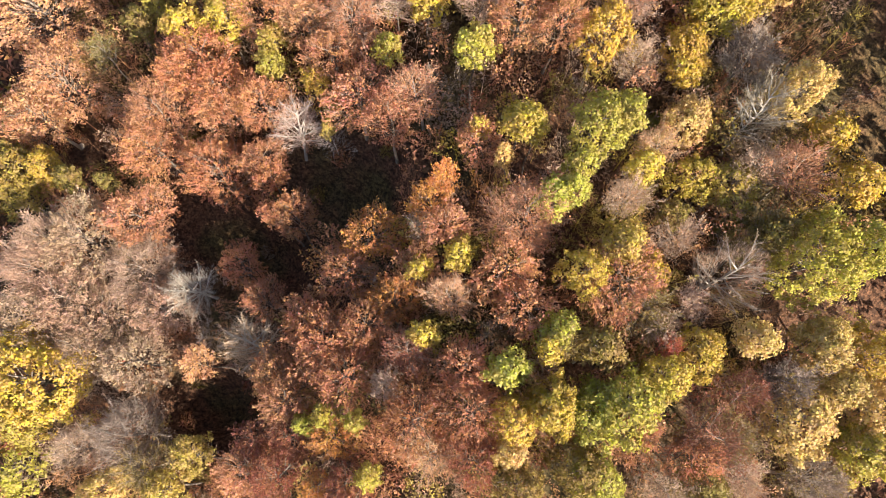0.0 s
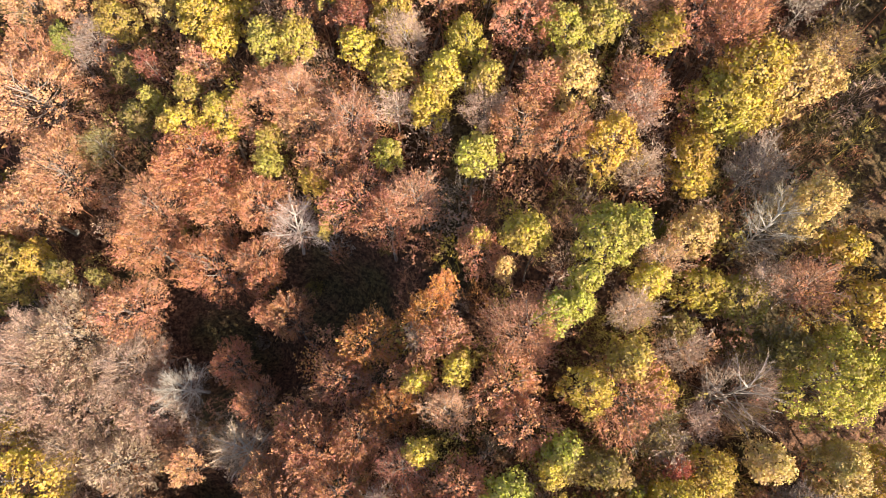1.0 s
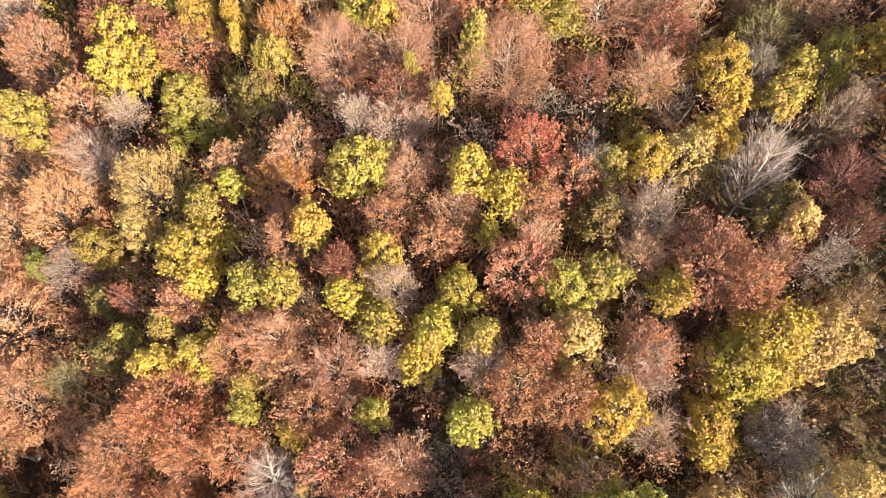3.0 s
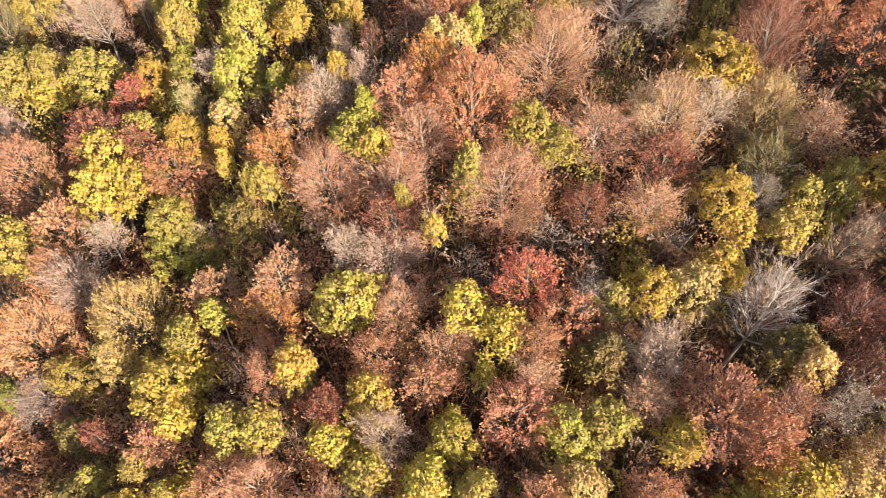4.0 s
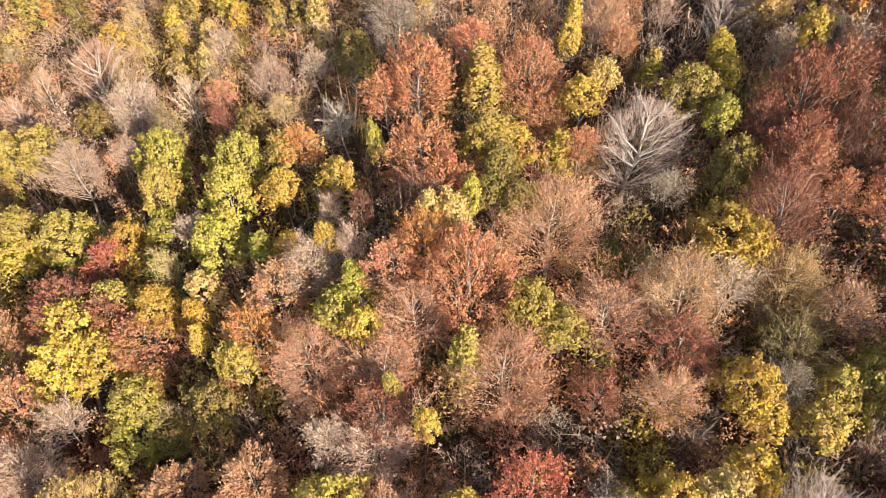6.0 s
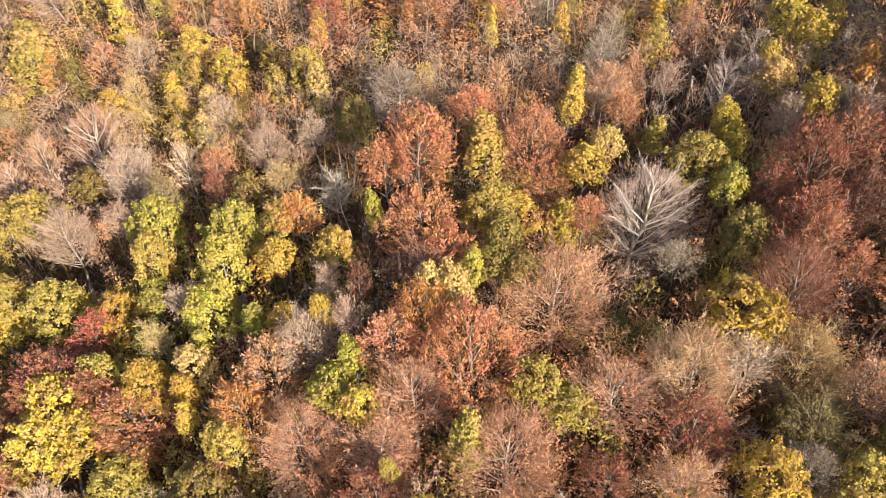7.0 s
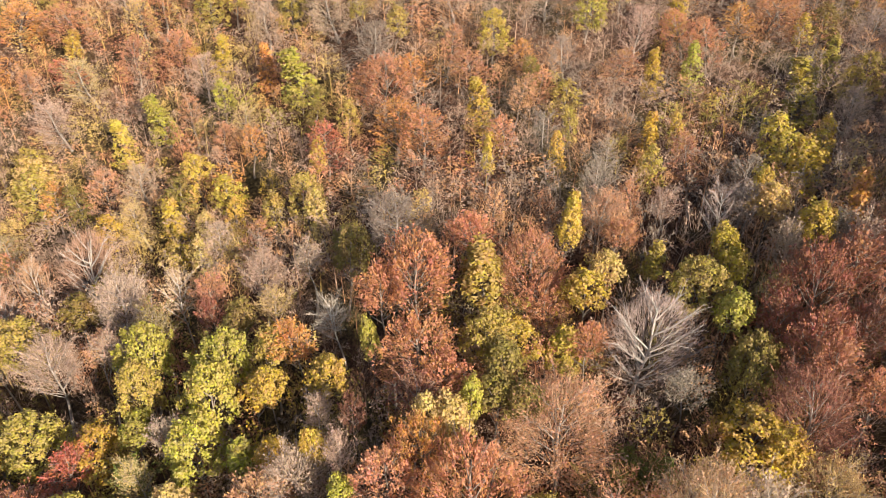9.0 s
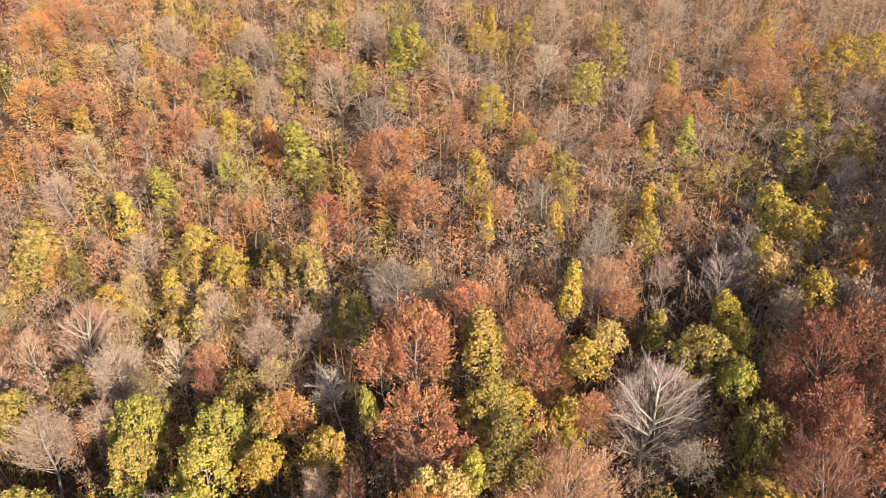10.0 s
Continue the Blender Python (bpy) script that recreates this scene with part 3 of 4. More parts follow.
plant("maple", "gold", [
    (36.1, 6.6, 2.0, 0.9), (22.4, 7.4, 1.9, 0.5), (18.8, 14.2, 1.4, -1.3), (34.8, 20.7, 1.6, 2.3), (32.9, 25.4, 1.6, 0.2),
    (21.0, 29.4, 1.4, -0.9), (12.8, 31.6, 2.0, 1.5), (-12.5, 31.8, 1.0, -0.1), (20.3, 32.8, 1.9, -1.2), (17.0, 41.4, 1.4, 0.3),
    (-10.3, 47.5, 1.3, 3.5), (23.8, 52.6, 1.0, -0.6), (21.6, 54.3, 1.3, -0.3), (24.5, 56.0, 1.3, -0.7), (22.0, 59.5, 1.8, 0.9),
    (33.6, 59.8, 1.5, 1.0), (-18.3, 66.4, 0.8, -0.1), (23.8, 68.2, 1.3, 1.1), (-22.2, 68.3, 1.7, -0.1), (-7.5, 70.6, 0.8, -0.2),
    (22.8, 71.2, 2.6, -0.1), (-11.6, 72.0, 1.0, -1.5), (-28.0, 75.1, 2.0, -1.2), (-14.7, 75.6, 1.2, -0.2),
])
plant("maple", "gold", [
    (-12.6, 76.5, 1.2, -0.0), (-9.2, 76.7, 1.3, 0.2), (13.1, 82.0, 1.5, 0.6), (31.5, 87.1, 1.3, 0.9), (28.5, 92.0, 0.9, 0.6),
    (34.6, 93.9, 1.5, 1.1), (-20.9, 97.3, 0.8, 0.2), (37.5, 98.4, 1.0, 0.8), (12.6, 99.1, 0.8, 0.5), (-35.7, 100.4, 1.4, -0.2),
    (24.6, 101.4, 0.7, 0.5), (-13.4, 103.3, 0.8, 0.6), (42.9, 119.4, 0.9, 0.7), (-50.3, 127.8, 1.1, 0.8), (52.8, 131.7, 2.2, 1.7),
    (4.7, 132.1, 1.3, 0.9), (57.7, 132.4, 2.1, 1.6), (45.3, 135.6, 1.5, 1.2), (-42.4, 137.5, 1.0, 0.8), (-29.7, 140.3, 1.3, 0.9),
])
plant("maple", "green", [
    (-39.1, 48.2, 1.0, 1.3), (-23.9, 72.5, 1.0, -0.6),
])
plant("maple", "lime", [
    (14.3, -4.2, 2.0, 1.0), (-5.8, -3.8, 1.0, 0.5), (-44.2, -2.9, 2.8, 1.7), (36.0, -1.9, 2.4, 1.1), (13.2, 0.4, 2.2, 1.9),
    (-12.2, 1.5, 0.9, 1.0), (-8.0, 2.0, 0.9, 0.6), (-9.8, 2.5, 1.0, 0.9), (15.6, 3.0, 2.8, 2.2), (5.8, 6.3, 1.5, 0.9),
    (9.1, 9.2, 1.4, 0.6), (31.2, 13.9, 3.2, 3.6), (33.4, 15.2, 2.0, 4.0), (9.9, 17.7, 1.5, 1.9), (11.5, 19.6, 1.0, 2.3),
    (11.3, 22.1, 1.1, 2.6), (11.8, 24.5, 2.1, 2.9), (14.2, 25.8, 1.5, 2.0), (2.5, 31.0, 1.5, 1.5), (-5.7, 32.7, 1.1, 1.0),
    (10.9, 41.6, 1.9, 0.2), (-7.5, 51.5, 2.3, 1.5), (-18.0, 51.9, 1.2, -0.8), (-23.9, 58.5, 2.5, -2.3),
])
plant("maple", "lime", [
    (-8.1, 65.3, 1.6, -0.2), (-4.9, 65.4, 1.0, -0.2), (2.9, 71.9, 0.8, 0.8), (-18.2, 72.5, 2.3, 0.1), (-24.9, 75.7, 1.3, -0.9),
    (-17.6, 76.0, 2.1, 1.5), (-4.3, 77.1, 0.7, 1.2), (-17.9, 78.2, 2.0, 2.2), (-24.8, 80.7, 1.9, 2.1), (23.4, 80.7, 1.2, 0.6),
    (-25.9, 114.9, 1.1, 0.7), (17.8, 122.4, 1.9, 1.3), (-15.4, 135.8, 1.5, 1.1),
])
plant("maple", "mustard", [
    (-27.3, -5.0, 2.2, 1.0), (-24.4, -2.6, 1.7, 0.8), (-43.4, 2.3, 2.3, 1.9), (14.5, 16.8, 1.6, 1.1), (24.5, 21.0, 2.0, -1.2),
    (-44.9, 23.9, 2.1, 0.7), (-45.2, 27.0, 2.7, 0.7), (-11.5, 28.3, 0.6, -0.8), (-15.4, 34.2, 1.2, -0.3), (-16.2, 36.1, 1.2, -0.3),
    (3.8, 38.1, 1.3, 0.5), (-5.5, 39.6, 1.6, 0.4), (-21.5, 39.6, 0.7, 0.9), (-27.2, 40.2, 1.0, 0.9), (-24.4, 41.4, 1.3, 0.8),
    (-11.8, 41.9, 1.5, 1.6), (-14.8, 42.2, 1.5, 2.2), (13.5, 42.3, 1.6, -0.6), (-10.0, 45.1, 1.1, 2.4), (-32.0, 49.7, 2.0, -1.0),
    (12.5, 50.5, 1.3, -0.4), (-21.2, 51.0, 1.4, 0.4), (28.5, 56.9, 1.5, -0.5), (31.5, 58.4, 1.9, 0.6),
])
plant("maple", "mustard", [
    (29.3, 58.4, 1.3, -0.1), (-1.5, 59.1, 0.5, -0.2), (-37.6, 60.6, 2.2, 4.0), (-24.1, 61.6, 2.0, -1.3), (-16.5, 61.7, 0.5, -0.2),
    (-15.0, 61.8, 1.2, 0.2), (9.5, 62.4, 1.4, -0.7), (8.4, 64.6, 1.8, 0.1), (-26.3, 69.8, 1.3, -0.1), (-32.9, 75.8, 2.4, 0.2),
    (-38.4, 77.2, 1.9, 0.5), (-24.5, 78.5, 1.7, 0.9), (4.7, 79.7, 1.9, -0.2), (-43.5, 79.7, 2.6, 0.3), (-13.7, 80.6, 1.1, 0.3),
    (22.3, 82.5, 2.1, 0.8), (-42.4, 86.3, 1.7, 0.9), (-39.4, 86.4, 2.2, 1.0), (21.0, 96.7, 1.0, 0.7), (-17.0, 97.6, 1.1, 0.6),
    (-13.2, 98.0, 1.8, 1.1), (13.9, 102.4, 0.8, 0.6), (13.4, 105.8, 1.4, 0.9), (-47.3, 107.2, 2.3, 1.4),
])
plant("maple", "mustard", [
    (-9.8, 107.2, 1.0, 0.6), (46.6, 110.7, 1.8, 1.4), (-49.4, 111.1, 2.1, 1.2), (-5.7, 121.7, 1.2, 0.8), (-10.0, 125.9, 1.1, 0.8),
    (22.4, 127.0, 1.1, 0.9), (-19.2, 127.5, 1.7, 1.1), (-30.7, 130.2, 1.8, 1.1), (-27.6, 131.0, 1.4, 1.0), (23.0, 132.8, 1.4, 1.1),
    (10.1, 133.6, 1.4, 1.1), (-21.6, 134.4, 2.0, 1.3), (-55.3, 136.6, 1.3, 0.9),
])
plant("maple", "olive", [
    (23.1, -4.2, 2.0, 0.9), (5.2, -4.1, 1.8, 0.7), (10.0, -2.3, 2.0, 1.0), (12.6, 6.9, 1.6, 1.2), (28.4, 15.9, 1.3, 1.1),
    (25.9, 16.9, 1.9, -1.9), (20.3, 19.2, 1.2, -1.8), (-38.7, 24.6, 1.2, 0.5), (-33.1, 25.1, 0.8, 0.7), (-30.5, 38.6, 1.5, 1.0),
    (-32.2, 43.9, 1.4, -0.4), (24.7, 45.4, 1.3, 3.0), (12.3, 46.0, 1.6, -0.2), (-17.6, 59.1, 1.9, -0.1), (4.9, 71.6, 1.3, 0.8),
    (7.8, 73.7, 1.3, -0.3), (5.4, 74.5, 1.4, 0.4), (24.8, 75.9, 1.7, 0.9), (-17.5, 84.1, 1.3, 0.1), (-35.0, 88.6, 1.6, 0.2),
    (-8.3, 88.8, 1.8, 0.8), (-28.8, 103.0, 1.4, 0.5), (-40.5, 104.1, 1.4, 0.9), (-13.8, 108.2, 1.2, 0.7),
])
plant("maple", "olive", [
    (10.8, 110.6, 1.0, 0.7), (45.7, 121.2, 1.4, 1.1),
])
plant("maple", "straw", [
    (-35.7, -4.5, 2.1, 1.0), (5.1, -1.4, 1.2, 0.7), (30.0, 2.0, 2.8, 1.1), (36.3, 2.4, 2.4, 1.1), (32.2, 3.6, 1.9, 0.8),
    (30.9, 7.4, 1.9, 1.1), (33.4, 7.9, 1.7, 1.0), (26.2, 8.8, 1.5, 1.1), (5.8, 22.1, 0.7, 1.2), (20.5, 25.4, 1.9, -0.3),
    (29.2, 27.8, 1.9, 3.6), (11.2, 37.4, 2.0, 0.5), (29.5, 37.8, 2.5, 1.2), (27.4, 45.5, 1.2, 3.2), (-28.6, 49.5, 1.7, 2.1),
    (19.1, 51.0, 1.9, 0.3), (-18.5, 68.8, 1.3, 0.0), (2.3, 69.3, 1.2, 1.8), (1.1, 71.1, 1.0, 1.3), (15.3, 84.6, 1.1, 0.1),
    (29.8, 89.5, 1.3, 0.7), (-24.0, 93.3, 1.1, 0.2), (-11.2, 95.5, 1.1, 0.7), (-24.5, 96.9, 1.1, 0.4),
])
plant("maple", "straw", [
    (-48.7, 109.2, 2.5, 1.4), (-18.5, 138.0, 1.7, 1.2),
])
plant("maple", "yellow", [
    (6.5, 1.1, 1.8, 1.2), (9.3, 1.4, 1.7, 1.4), (8.7, 3.3, 2.0, 1.5), (18.1, 3.8, 2.0, 0.8), (-41.5, 5.6, 4.5, 2.8),
    (9.5, 6.0, 1.0, 1.1), (-1.2, 9.2, 1.1, 0.3), (10.6, 13.7, 1.7, 1.6), (1.4, 14.9, 1.2, -0.0), (-1.8, 15.4, 1.0, -0.2),
    (20.8, 21.4, 1.8, -1.6), (17.0, 21.7, 1.3, 0.2), (7.5, 24.0, 1.0, 1.1), (3.9, 25.9, 0.8, 0.7), (6.5, 26.0, 1.5, 0.9),
    (-41.8, 26.4, 1.7, 0.2), (24.7, 35.0, 2.1, 0.0), (-1.4, 35.9, 1.5, 0.3), (22.4, 36.4, 2.4, 0.3), (-20.9, 37.8, 2.0, 0.9),
    (24.5, 38.3, 2.6, 2.5), (-24.2, 38.7, 1.5, 1.6), (-0.3, 38.8, 1.5, 0.8), (2.0, 41.6, 1.7, -0.3),
])
plant("maple", "yellow", [
    (-6.7, 41.8, 1.5, 0.4), (-4.5, 42.6, 1.7, 2.1), (-19.9, 44.0, 1.4, 1.3), (3.0, 44.9, 0.7, -0.7), (4.3, 47.1, 1.6, 1.1),
    (-19.8, 47.5, 2.7, 0.9), (-23.8, 47.6, 2.1, 0.7), (3.6, 48.7, 1.6, 1.5), (15.5, 51.2, 1.8, -0.2), (-0.1, 56.1, 0.8, -0.6),
    (-31.9, 62.2, 2.2, 2.6), (-28.6, 63.8, 2.5, 0.6), (-4.8, 63.9, 1.2, -0.4), (-18.9, 64.8, 0.7, -0.2), (-31.2, 65.2, 2.5, 2.9),
    (-39.4, 73.6, 1.5, 0.6), (-42.2, 75.9, 1.3, -0.1), (7.5, 80.4, 1.8, -2.6), (24.7, 83.0, 1.1, 0.1), (25.5, 85.7, 1.1, 0.3),
    (33.3, 95.7, 1.9, 1.3), (33.5, 100.4, 1.3, 1.0), (-21.9, 100.8, 1.5, 0.8), (-26.6, 104.8, 1.8, 1.0),
])
plant("maple", "yellow", [
    (6.2, 118.0, 1.8, 1.2),
])
plant("thin", "grey", [
    (32.4, -3.4, 2.0, 0.9), (-31.7, 0.1, 3.3, 1.3), (29.6, 5.8, 2.0, 1.0), (25.7, 30.9, 2.1, 1.2), (28.4, 43.7, 1.4, 2.5),
    (-35.3, 48.8, 2.5, -0.4), (10.9, 51.4, 1.4, -0.4), (26.1, 59.4, 1.8, -0.2), (19.8, 75.5, 1.3, -0.2), (33.0, 86.4, 1.0, 0.7),
    (27.7, 90.0, 1.5, 0.7), (-3.7, 90.7, 2.6, 2.0), (29.1, 93.8, 1.4, 0.9), (15.3, 94.6, 1.8, 1.1), (15.7, 97.4, 1.5, 1.0),
    (11.2, 101.5, 1.4, 0.9), (14.3, 113.6, 1.9, 1.2), (-8.3, 118.7, 2.1, 1.3), (51.4, 119.7, 2.2, 1.6), (-24.1, 133.2, 1.8, 1.2),
])
# the large one at x 28.4 is toned down for the shade there
plant("thin", "maroon", [
    (22.2, 1.5, 2.6, 0.8), (25.3, 3.7, 1.7, 0.7), (-3.2, 7.2, 2.0, 0.7), (25.5, 42.2, 1.4, 3.5), (32.6, 50.7, 2.3, 0.3),
    (28.4, 70.9, 3.3, 2.7), (-1.3, 72.4, 1.6, 1.1), (32.4, 76.6, 1.7, 2.1),
])
plant("thin", "mauve", [
    (26.9, -3.5, 1.8, 0.8), (19.1, -3.3, 1.9, 0.8), (-37.8, -1.7, 2.4, 1.3), (-4.7, 3.9, 1.4, 0.6), (-37.7, 8.4, 3.4, -1.7),
    (19.1, 8.9, 1.4, -0.6), (20.6, 10.7, 1.2, -0.8), (18.9, 16.4, 1.7, -1.0), (-41.2, 16.6, 3.3, 1.7), (-31.7, 17.0, 3.7, -0.3),
    (-2.9, 17.4, 1.0, 0.2), (16.1, 19.7, 1.7, 0.7), (-39.1, 20.2, 2.5, 1.9), (27.0, 22.0, 1.8, 0.9), (16.7, 30.9, 1.8, -1.1),
    (15.0, 35.6, 2.2, 0.3), (3.0, 36.7, 1.7, 0.4), (-4.0, 36.7, 1.4, 0.4), (-2.4, 41.6, 1.7, 2.0), (17.2, 47.1, 1.9, 1.9),
    (-45.0, 53.5, 1.8, 1.1), (-4.0, 55.1, 2.6, -1.5), (32.5, 56.3, 1.7, 0.5), (-5.9, 56.4, 1.5, -0.9),
])
plant("thin", "mauve", [
    (-32.5, 56.4, 2.4, 2.3), (-29.8, 60.2, 1.5, 1.1), (21.7, 64.6, 1.6, 2.9), (-5.8, 69.2, 1.1, 0.5), (-9.5, 69.5, 2.2, 0.4),
    (-43.1, 71.9, 2.3, 1.3), (-9.6, 73.9, 1.2, -0.7), (-21.6, 74.0, 1.3, 0.1), (-28.8, 82.4, 1.5, 1.2), (-35.0, 83.0, 2.5, 0.8),
    (34.0, 83.1, 1.3, 1.6), (29.4, 85.4, 1.3, 0.7), (-30.1, 87.7, 2.5, 2.2), (-16.4, 89.3, 2.0, -0.0), (-11.4, 89.4, 1.6, -0.6),
    (20.5, 91.2, 1.1, 0.5), (-21.6, 95.4, 1.7, 0.4), (42.0, 103.3, 1.7, 1.4), (-33.5, 105.7, 1.9, 0.7), (-47.2, 116.7, 2.6, 1.5),
    (23.1, 119.1, 1.9, 1.3), (-29.2, 119.5, 1.8, 1.1), (-22.3, 125.5, 2.2, 1.3), (-13.4, 125.7, 2.8, 1.7),
])
plant("thin", "mauve", [
    (12.9, 126.3, 2.3, 1.5), (1.3, 127.0, 2.3, 1.5), (36.8, 131.6, 2.3, 1.6), (-26.9, 136.6, 2.6, 1.7), (-10.7, 136.9, 2.5, 1.7),
    (-45.3, 137.0, 2.4, 1.5), (15.5, 137.4, 2.4, 1.7), (31.6, 138.7, 2.5, 1.9), (-40.8, 141.9, 2.3, 1.6),
])
plant("thin", "olive", [
    (-29.6, -3.8, 2.8, 1.2), (25.0, -0.9, 2.0, 0.9), (10.3, 7.9, 1.7, 0.9), (16.9, 10.5, 2.4, -0.3), (28.1, 17.2, 1.8, 0.2),
    (-34.1, 37.6, 1.4, 0.4), (13.5, 47.3, 1.1, 0.2), (-42.7, 49.9, 1.3, 1.1), (27.5, 62.6, 2.3, -0.4), (25.8, 80.8, 1.4, 0.7),
    (-24.1, 83.3, 1.6, 2.0), (-47.0, 85.5, 3.0, 1.8), (-47.5, 99.3, 1.6, 1.2),
])
plant("thin", "pinkish", [
    (6.6, 18.2, 3.0, 2.0), (-1.9, 29.5, 2.2, 1.1), (-9.0, 37.0, 2.6, 1.1), (-11.9, 38.9, 2.4, 2.0), (0.7, 47.2, 2.0, -0.2),
    (-2.7, 51.7, 2.1, -1.2), (17.0, 58.9, 2.2, -0.1), (-3.9, 59.9, 2.4, 0.0), (5.8, 59.9, 3.6, -0.1), (-8.7, 62.1, 3.0, -0.1),
    (-0.7, 63.1, 2.4, 0.8), (13.4, 64.2, 2.9, 0.2), (9.6, 71.1, 4.1, 0.8), (14.4, 90.6, 1.9, 0.9),
])
plant("thin", "russet", [
    (30.6, 21.8, 2.2, 2.6),
])
plant("thin", "straw", [
    (32.5, 40.5, 2.1, -0.0), (28.0, 66.7, 3.0, 0.4), (-20.8, 70.8, 1.1, 0.1), (-14.2, 85.4, 1.5, -1.3), (-32.5, 101.5, 2.0, -0.1),
    (-23.0, 111.1, 1.5, 0.9), (-45.2, 122.0, 2.7, 1.5),
])
plant("thin", "tan", [
    (-1.2, -2.0, 2.2, 0.8), (1.0, 11.0, 1.8, 0.0), (18.1, 23.6, 1.8, -0.1), (15.7, 43.5, 1.8, 0.6), (8.6, 44.3, 1.4, 0.5),
    (30.7, 65.3, 1.9, 0.1), (19.3, 65.4, 3.1, 2.3),
])
plant("bare", "grey", [
    (26.5, 26.0, 2.5, 3.3),
])
plant("bare", "mauve", [
    (-18.5, 8.2, 2.6, 2.0), (24.0, 13.3, 3.4, 0.8),
])
plant("bare", "pinkish", [
    (-44.1, 91.3, 1.7, 1.5), (-42.1, 94.1, 1.9, 1.9), (-36.9, 95.1, 3.4, 3.2),
])
plant("bare", "tan", [
    (-23.8, 88.0, 1.7, 1.3),
])
plant("bare", "white", [
    (-25.5, 15.0, 2.6, 0.2), (-14.6, 28.8, 2.7, 0.1), (25.0, 49.9, 2.7, 2.3), (17.1, 79.4, 3.9, 1.3), (-8.2, 84.1, 1.7, -1.2),
    (25.4, 90.0, 1.6, 0.8),
])
plant("slender", "gold", [
    (21.0, 100.6, 1.0, 1.4), (4.9, 106.2, 1.2, 1.5), (23.6, 111.5, 1.0, 1.3), (-27.7, 121.0, 1.2, 1.5), (5.9, 135.3, 1.1, 1.5),
])
plant("slender", "lime", [
    (-14.6, 72.7, 0.9, -1.4), (28.4, 111.8, 1.0, 1.4), (-33.0, 114.0, 1.5, 1.8), (-16.3, 115.8, 2.0, 2.5), (-3.7, 131.0, 1.6, 2.2),
    (-6.4, 131.9, 1.2, 1.7),
])
plant("slender", "mustard", [
    (2.6, 60.2, 1.0, 1.1), (4.0, 83.9, 1.7, 2.3), (18.0, 85.9, 0.8, -0.4), (39.4, 107.8, 1.7, 2.3), (43.5, 114.1, 1.0, 1.4),
])
plant("slender", "orange", [
    (36.3, 89.1, 0.7, 1.1), (-20.9, 118.3, 1.0, 1.3),
])
plant("slender", "yellow", [
    (10.6, 78.4, 1.2, -1.5), (11.7, 89.3, 1.0, 1.7), (-27.6, 98.0, 1.4, 1.6), (4.9, 99.4, 0.5, 0.7), (-37.1, 111.2, 1.2, 1.5),
    (28.9, 123.6, 1.1, 1.6),
])
plant("shrub", "green", [
    (19.4, 27.4, 1.0, -1.2), (17.5, 71.7, 1.6, -1.8), (14.9, 72.0, 1.4, -1.2),
])

# ---- undergrowth and young growth between the trees ----
def sapling(seed, R, H, base, leaves, size, limbs, twigs, cushions=False):
    """A small tree or bush for the undergrowth, with a material slot for leaves and one for wood."""
    rng = np.random.default_rng(seed)
    outline = envelope(rng, "maple", R, H, base)
    axis, p0, pv, b0, bv, t0, tv = skeleton_of(rng, outline, R, H, base, "maple", limbs, 3, 2, 0.55)
    wood = [rods(axis(np.array([-0.4])), axis(np.array([H * 0.8])), np.array([0.06]), None, 4), rods(p0, p0 + pv, np.full(len(p0), 0.03), None, 3)]
    if twigs:
        count = 300
        place, normal = outline(rng.uniform(0, 6.28, count), rng.uniform(-0.45, 0.99, count))
        place[:, :2] += axis(place[:, 2])[:, :2]
        way = unit(normal * 0.7 + np.array([0, 0, 0.8]) + rng.normal(0, 0.35, (count, 3))) * rng.uniform(0.5, 1.4, (count, 1))
        wood.append(slivers(rng, place - way * rng.uniform(0.8, 1.3, (count, 1)), way, 0.013))
        wood.append(slivers(rng, b0, bv * 1.4, 0.018))
    at, along, outward = foliage(rng, outline, axis, "thin" if twigs else ("maple" if cushions else "beech"), R * 0.7, leaves, t0, tv)
    leaf = leaf_quads(rng, at, along, outward, size, 0.42)
    v, f = join([leaf] + wood)
    return v, f


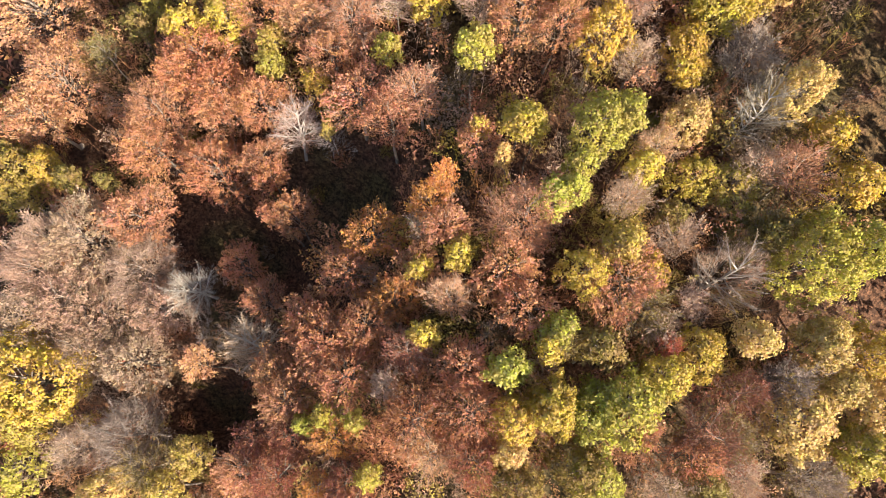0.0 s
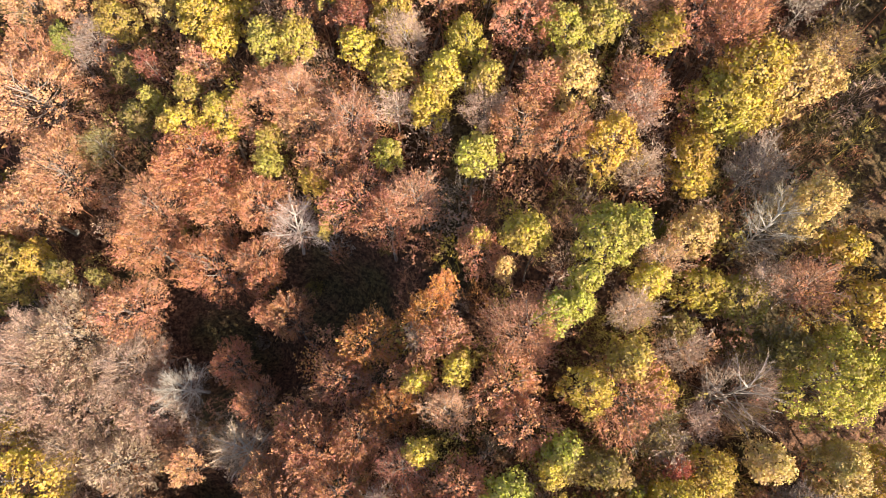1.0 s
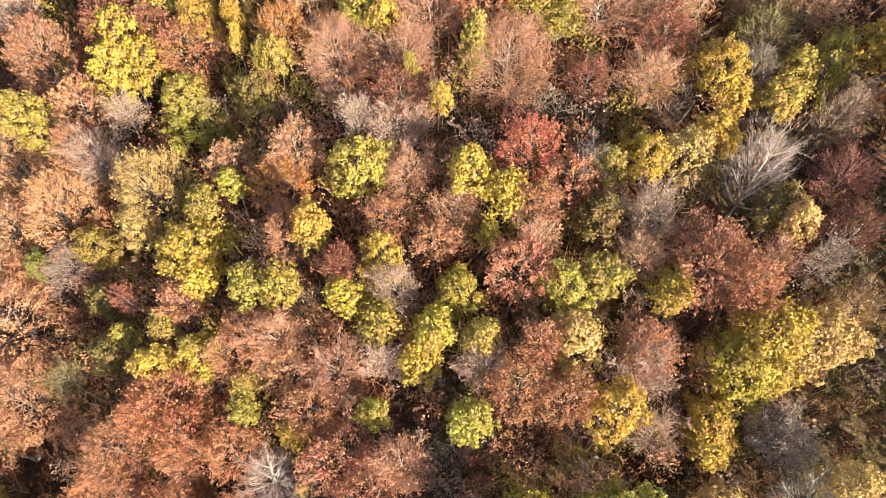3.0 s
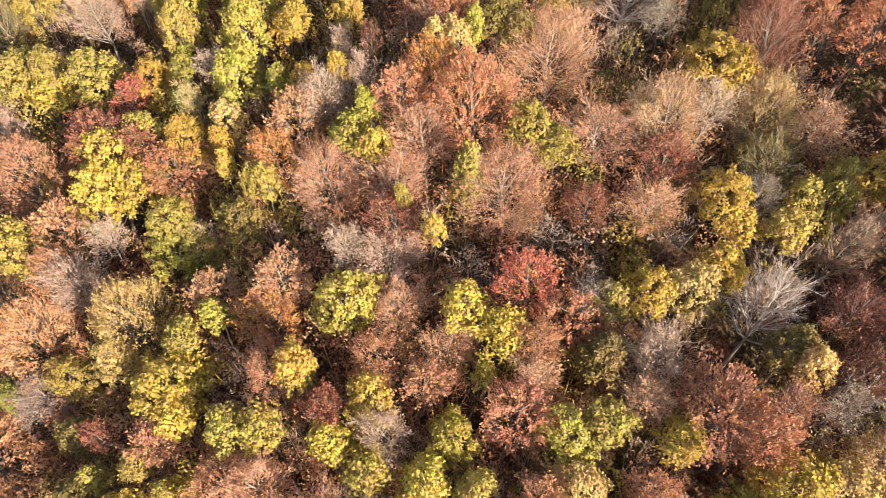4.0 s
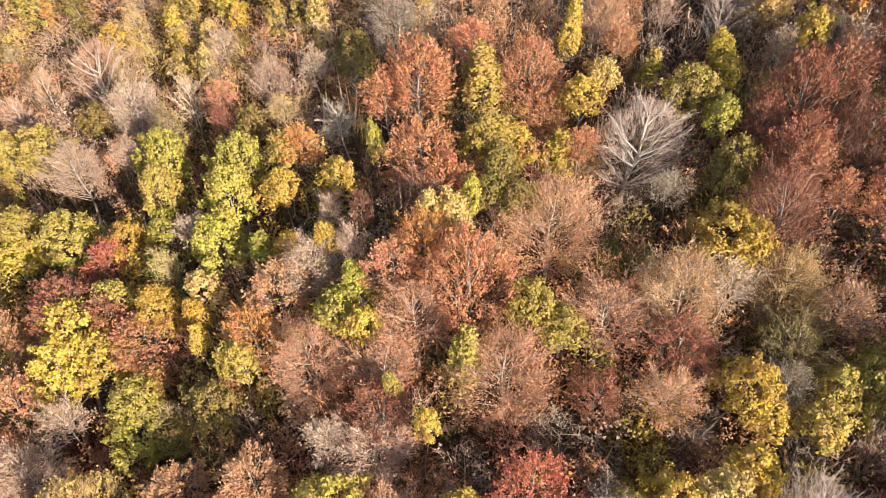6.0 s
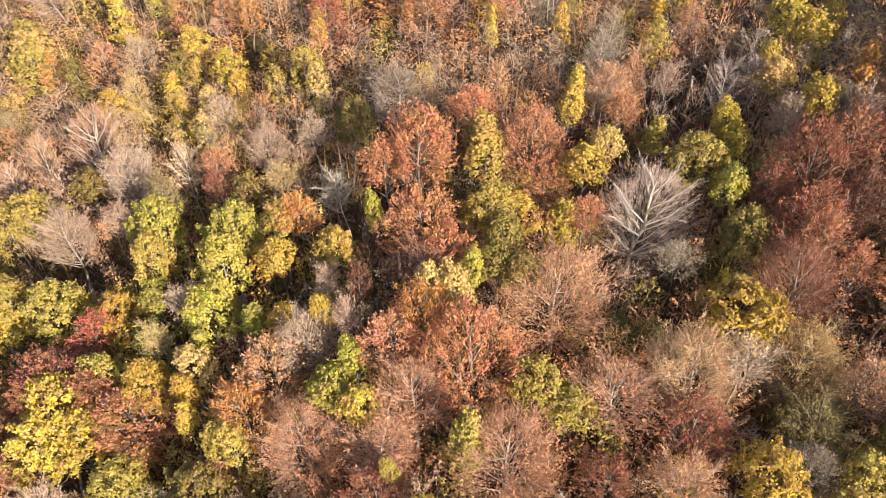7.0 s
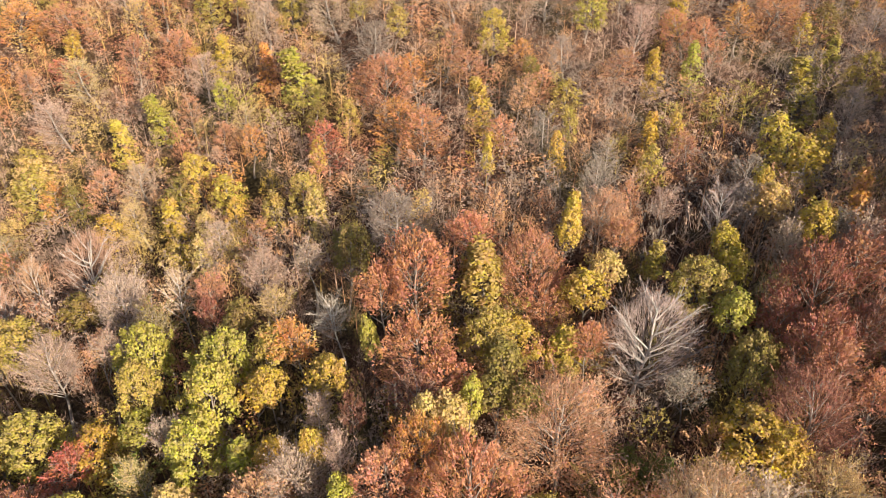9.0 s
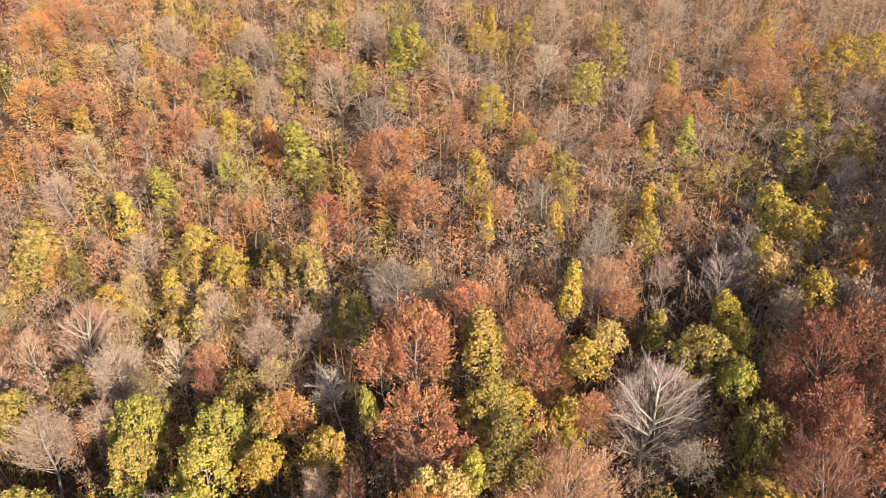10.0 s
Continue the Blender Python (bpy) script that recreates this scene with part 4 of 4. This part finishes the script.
def undergrowth():
    rng = np.random.default_rng(21)
    low = [sapling(900 + i, 1.0, 2.6, 0.3, 300, 0.20, 6, False) for i in range(4)]
    leafy = [sapling(920 + i, 1.45, 8.5, 2.0, 380, 0.19, 5, False, i % 2 == 0) for i in range(6)]
    twiggy = [sapling(940 + i, 1.5, 8.5, 0.8, 150, 0.15, 6, True) for i in range(6)]
    outer = [sapling(960 + i, 2.0, 8.5, 3.2, 180, 0.58, 7, False) for i in range(3)]
    xy = np.array([(s[0], s[1]) for s in STANDING])
    rad = np.array([s[2] for s in STANDING])
    batches = {}
    taken = []
    for turn in range(19000):
        beyond = turn > 16000
        if beyond:
            # the wood goes on past what is seen: to the east, behind, and to the west; eastern trees are raised to cast
            # shade
            x, y = rng.uniform(-90, 95), rng.uniform(-48, 185)
            if -(46 + 0.35 * max(y - 80, 0)) < x < 36 + 0.42 * max(y - 70, 0) and y > -14:
                continue
        else:
            y = rng.uniform(-14, 185)
            x = rng.uniform(-(46 + 0.35 * max(y - 80, 0)), 36 + 0.42 * max(y - 70, 0))
        away = np.hypot(xy[:, 0] - x, xy[:, 1] - y)
        near = (away / rad).min()
        in_gap = any((x - a) ** 2 + (y - b) ** 2 < (1.22 * c) ** 2 for a, b, c in GAPS)
        order = np.argsort(away)[:4]
        colour = STANDING[int(order[int(rng.integers(0, 4))])][4]
        far = y > 88
        depth = float(canopy_height(x, y) - ground_height(x, y))
        if beyond:
            if any((x - a) ** 2 + (y - b) ** 2 < 3.0 ** 2 for a, b in taken):
                continue
            taken.append((x, y))
            kind, forms = "outer", outer
            # extra height on unseen eastern trees, added to block low sun from the right side
            h, r = (depth + (rng.uniform(7.0, 11.0) if x > 40 and 20 < y < 108 else rng.uniform(2.5, 7.0) if x > 0 and 30 < y < 120 else rng.uniform(-0.8, 1.2))) / 8.5, rng.uniform(0.9, 1.4)
            colour = ("russet", "pinkish", "mustard", "copper", "olive")[int(rng.integers(0, 5))]
        elif near < (0.66 if not far else 0.95) or in_gap:
            if rng.random() > 0.12 or far:
                continue
            kind, forms, h, r = "low", low, rng.uniform(0.5, 1.0), rng.uniform(0.7, 1.3)
            colour = ("maroon", "olive", "russet", "olive", "grey")[int(rng.integers(0, 5))]
            if in_gap and rng.random() > 0.35:
                continue
        else:
            space = 1.85 if not far else 1.75
            if any((x - a) ** 2 + (y - b) ** 2 < space ** 2 for a, b in taken):
                continue
            taken.append((x, y))
            east = x > -15 + rng.normal(0, 8)
            bare = colour in ("mauve", "grey", "white") or rng.random() < ((0.9 if east else 0.75) if far else 0.5)
            kind, forms = ("twiggy", twiggy) if bare else ("leafy", leafy)
            if not far and rng.random() < 0.6:
                warm = x < 2 + rng.normal(0, 5) and y < 60
                colour = (("tan", "russet", "russet", "pinkish", "mauve") if warm else ("olive", "mustard", "tan", "mauve", "russet"))[int(rng.integers(0, 5))]
            elif bare and rng.random() < (0.9 if far else 0.8):
                colour = (("mauve", "grey", "grey", "mauve", "tan") if east else ("tan", "mauve", "straw", "mauve", "mauve"))[int(rng.integers(0, 5))]
            if far and not bare and colour in ("lime", "yellow", "gold", "red", "olive", "mustard", "green") and rng.random() < 0.8:
                colour = ("straw", "tan", "mauve", "russet")[int(rng.integers(0, 4))]
            if far and east and colour in ("copper", "orange", "russet") and rng.random() < 0.6:
                colour = ("mauve", "grey", "tan")[int(rng.integers(0, 3))]
            colour = {"red": "pinkish", "umber": "maroon"}.get(colour, colour)
            h = (depth - (rng.uniform(1.6, 4.6) if x < 5 and y > 48 or x < -10 and y < 10 else rng.uniform(1.0, 3.4)) if not far else depth - rng.uniform(-0.6, 2.0)) / 8.5
            h = min(h, 1.3)
            r = rng.uniform(0.65, 1.35) if not far else rng.uniform(0.75, 1.55)
        v, faces = forms[int(rng.integers(0, len(forms)))]
        a = rng.uniform(0, 6.28)
        c, s = math.cos(a) * r, math.sin(a) * r
        placed = np.stack([v[:, 0] * c - v[:, 1] * s + x, v[:, 0] * s + v[:, 1] * c + y - 0.05 * v[:, 2] * h, v[:, 2] * h + float(ground_height(x, y))], -1)
        batches.setdefault((kind, colour), []).append((placed, faces))
    for (kind, colour), many in batches.items():
        verts, faces_all, slots, at = [], [], [], 0
        for v, faces in many:
            verts.append(v)
            for i, f in enumerate(faces):
                faces_all.append(f + at)
                slots.append(np.full(len(f), 0 if i == 0 else 1))
            at += len(v)
        me = mesh_from("undergrowth", np.concatenate(verts), faces_all, [LEAVES, TWIGS], np.concatenate(slots))
        ob = new({"low": "undergrowth", "outer": "outer_wood"}.get(kind, "young_growth"), me)
        ob.color = (*LEAF_COLOUR[colour], 1.0)
        word = WORDS[colour]
        if kind == "outer":
            tagged(ob, f"{word} trees of the unseen wood round about, made taller eastward for shade", "trees", kind="stuff")
            continue
        tagged(ob, f"{word} low bushes and seedlings on the woodland floor" if kind == "low" else f"{word} young growth filling gaps between the trees", "undergrowth", kind="stuff")


undergrowth()


def pale_stone(x, y, size):
    """A weathered boulder half sunk in the litter."""
    bm = bmesh.new()
    bmesh.ops.create_icosphere(bm, subdivisions=3, radius=size)
    for v in bm.verts:
        v.co *= 1 + 0.28 * noise.noise(v.co * 2.1 / size) + 0.08 * noise.noise(v.co * 6.0 / size)
        v.co.z *= 0.62
    me = bpy.data.meshes.new("boulder")
    bm.to_mesh(me)
    bm.free()
    me.materials.append(bark_material("limestone", (0.30, 0.27, 0.22), (0.62, 0.57, 0.48), 4.0))
    ob = new("boulder", me)
    ob.matrix_basis = pose(x, y, float(ground_height(x, y)) + size * 0.15, 8, -5, 40)
    tagged(ob, "pale weathered boulder lying in a leafy gap of the wood", "rock")


pale_stone(-42.5, 32.9, 0.32)
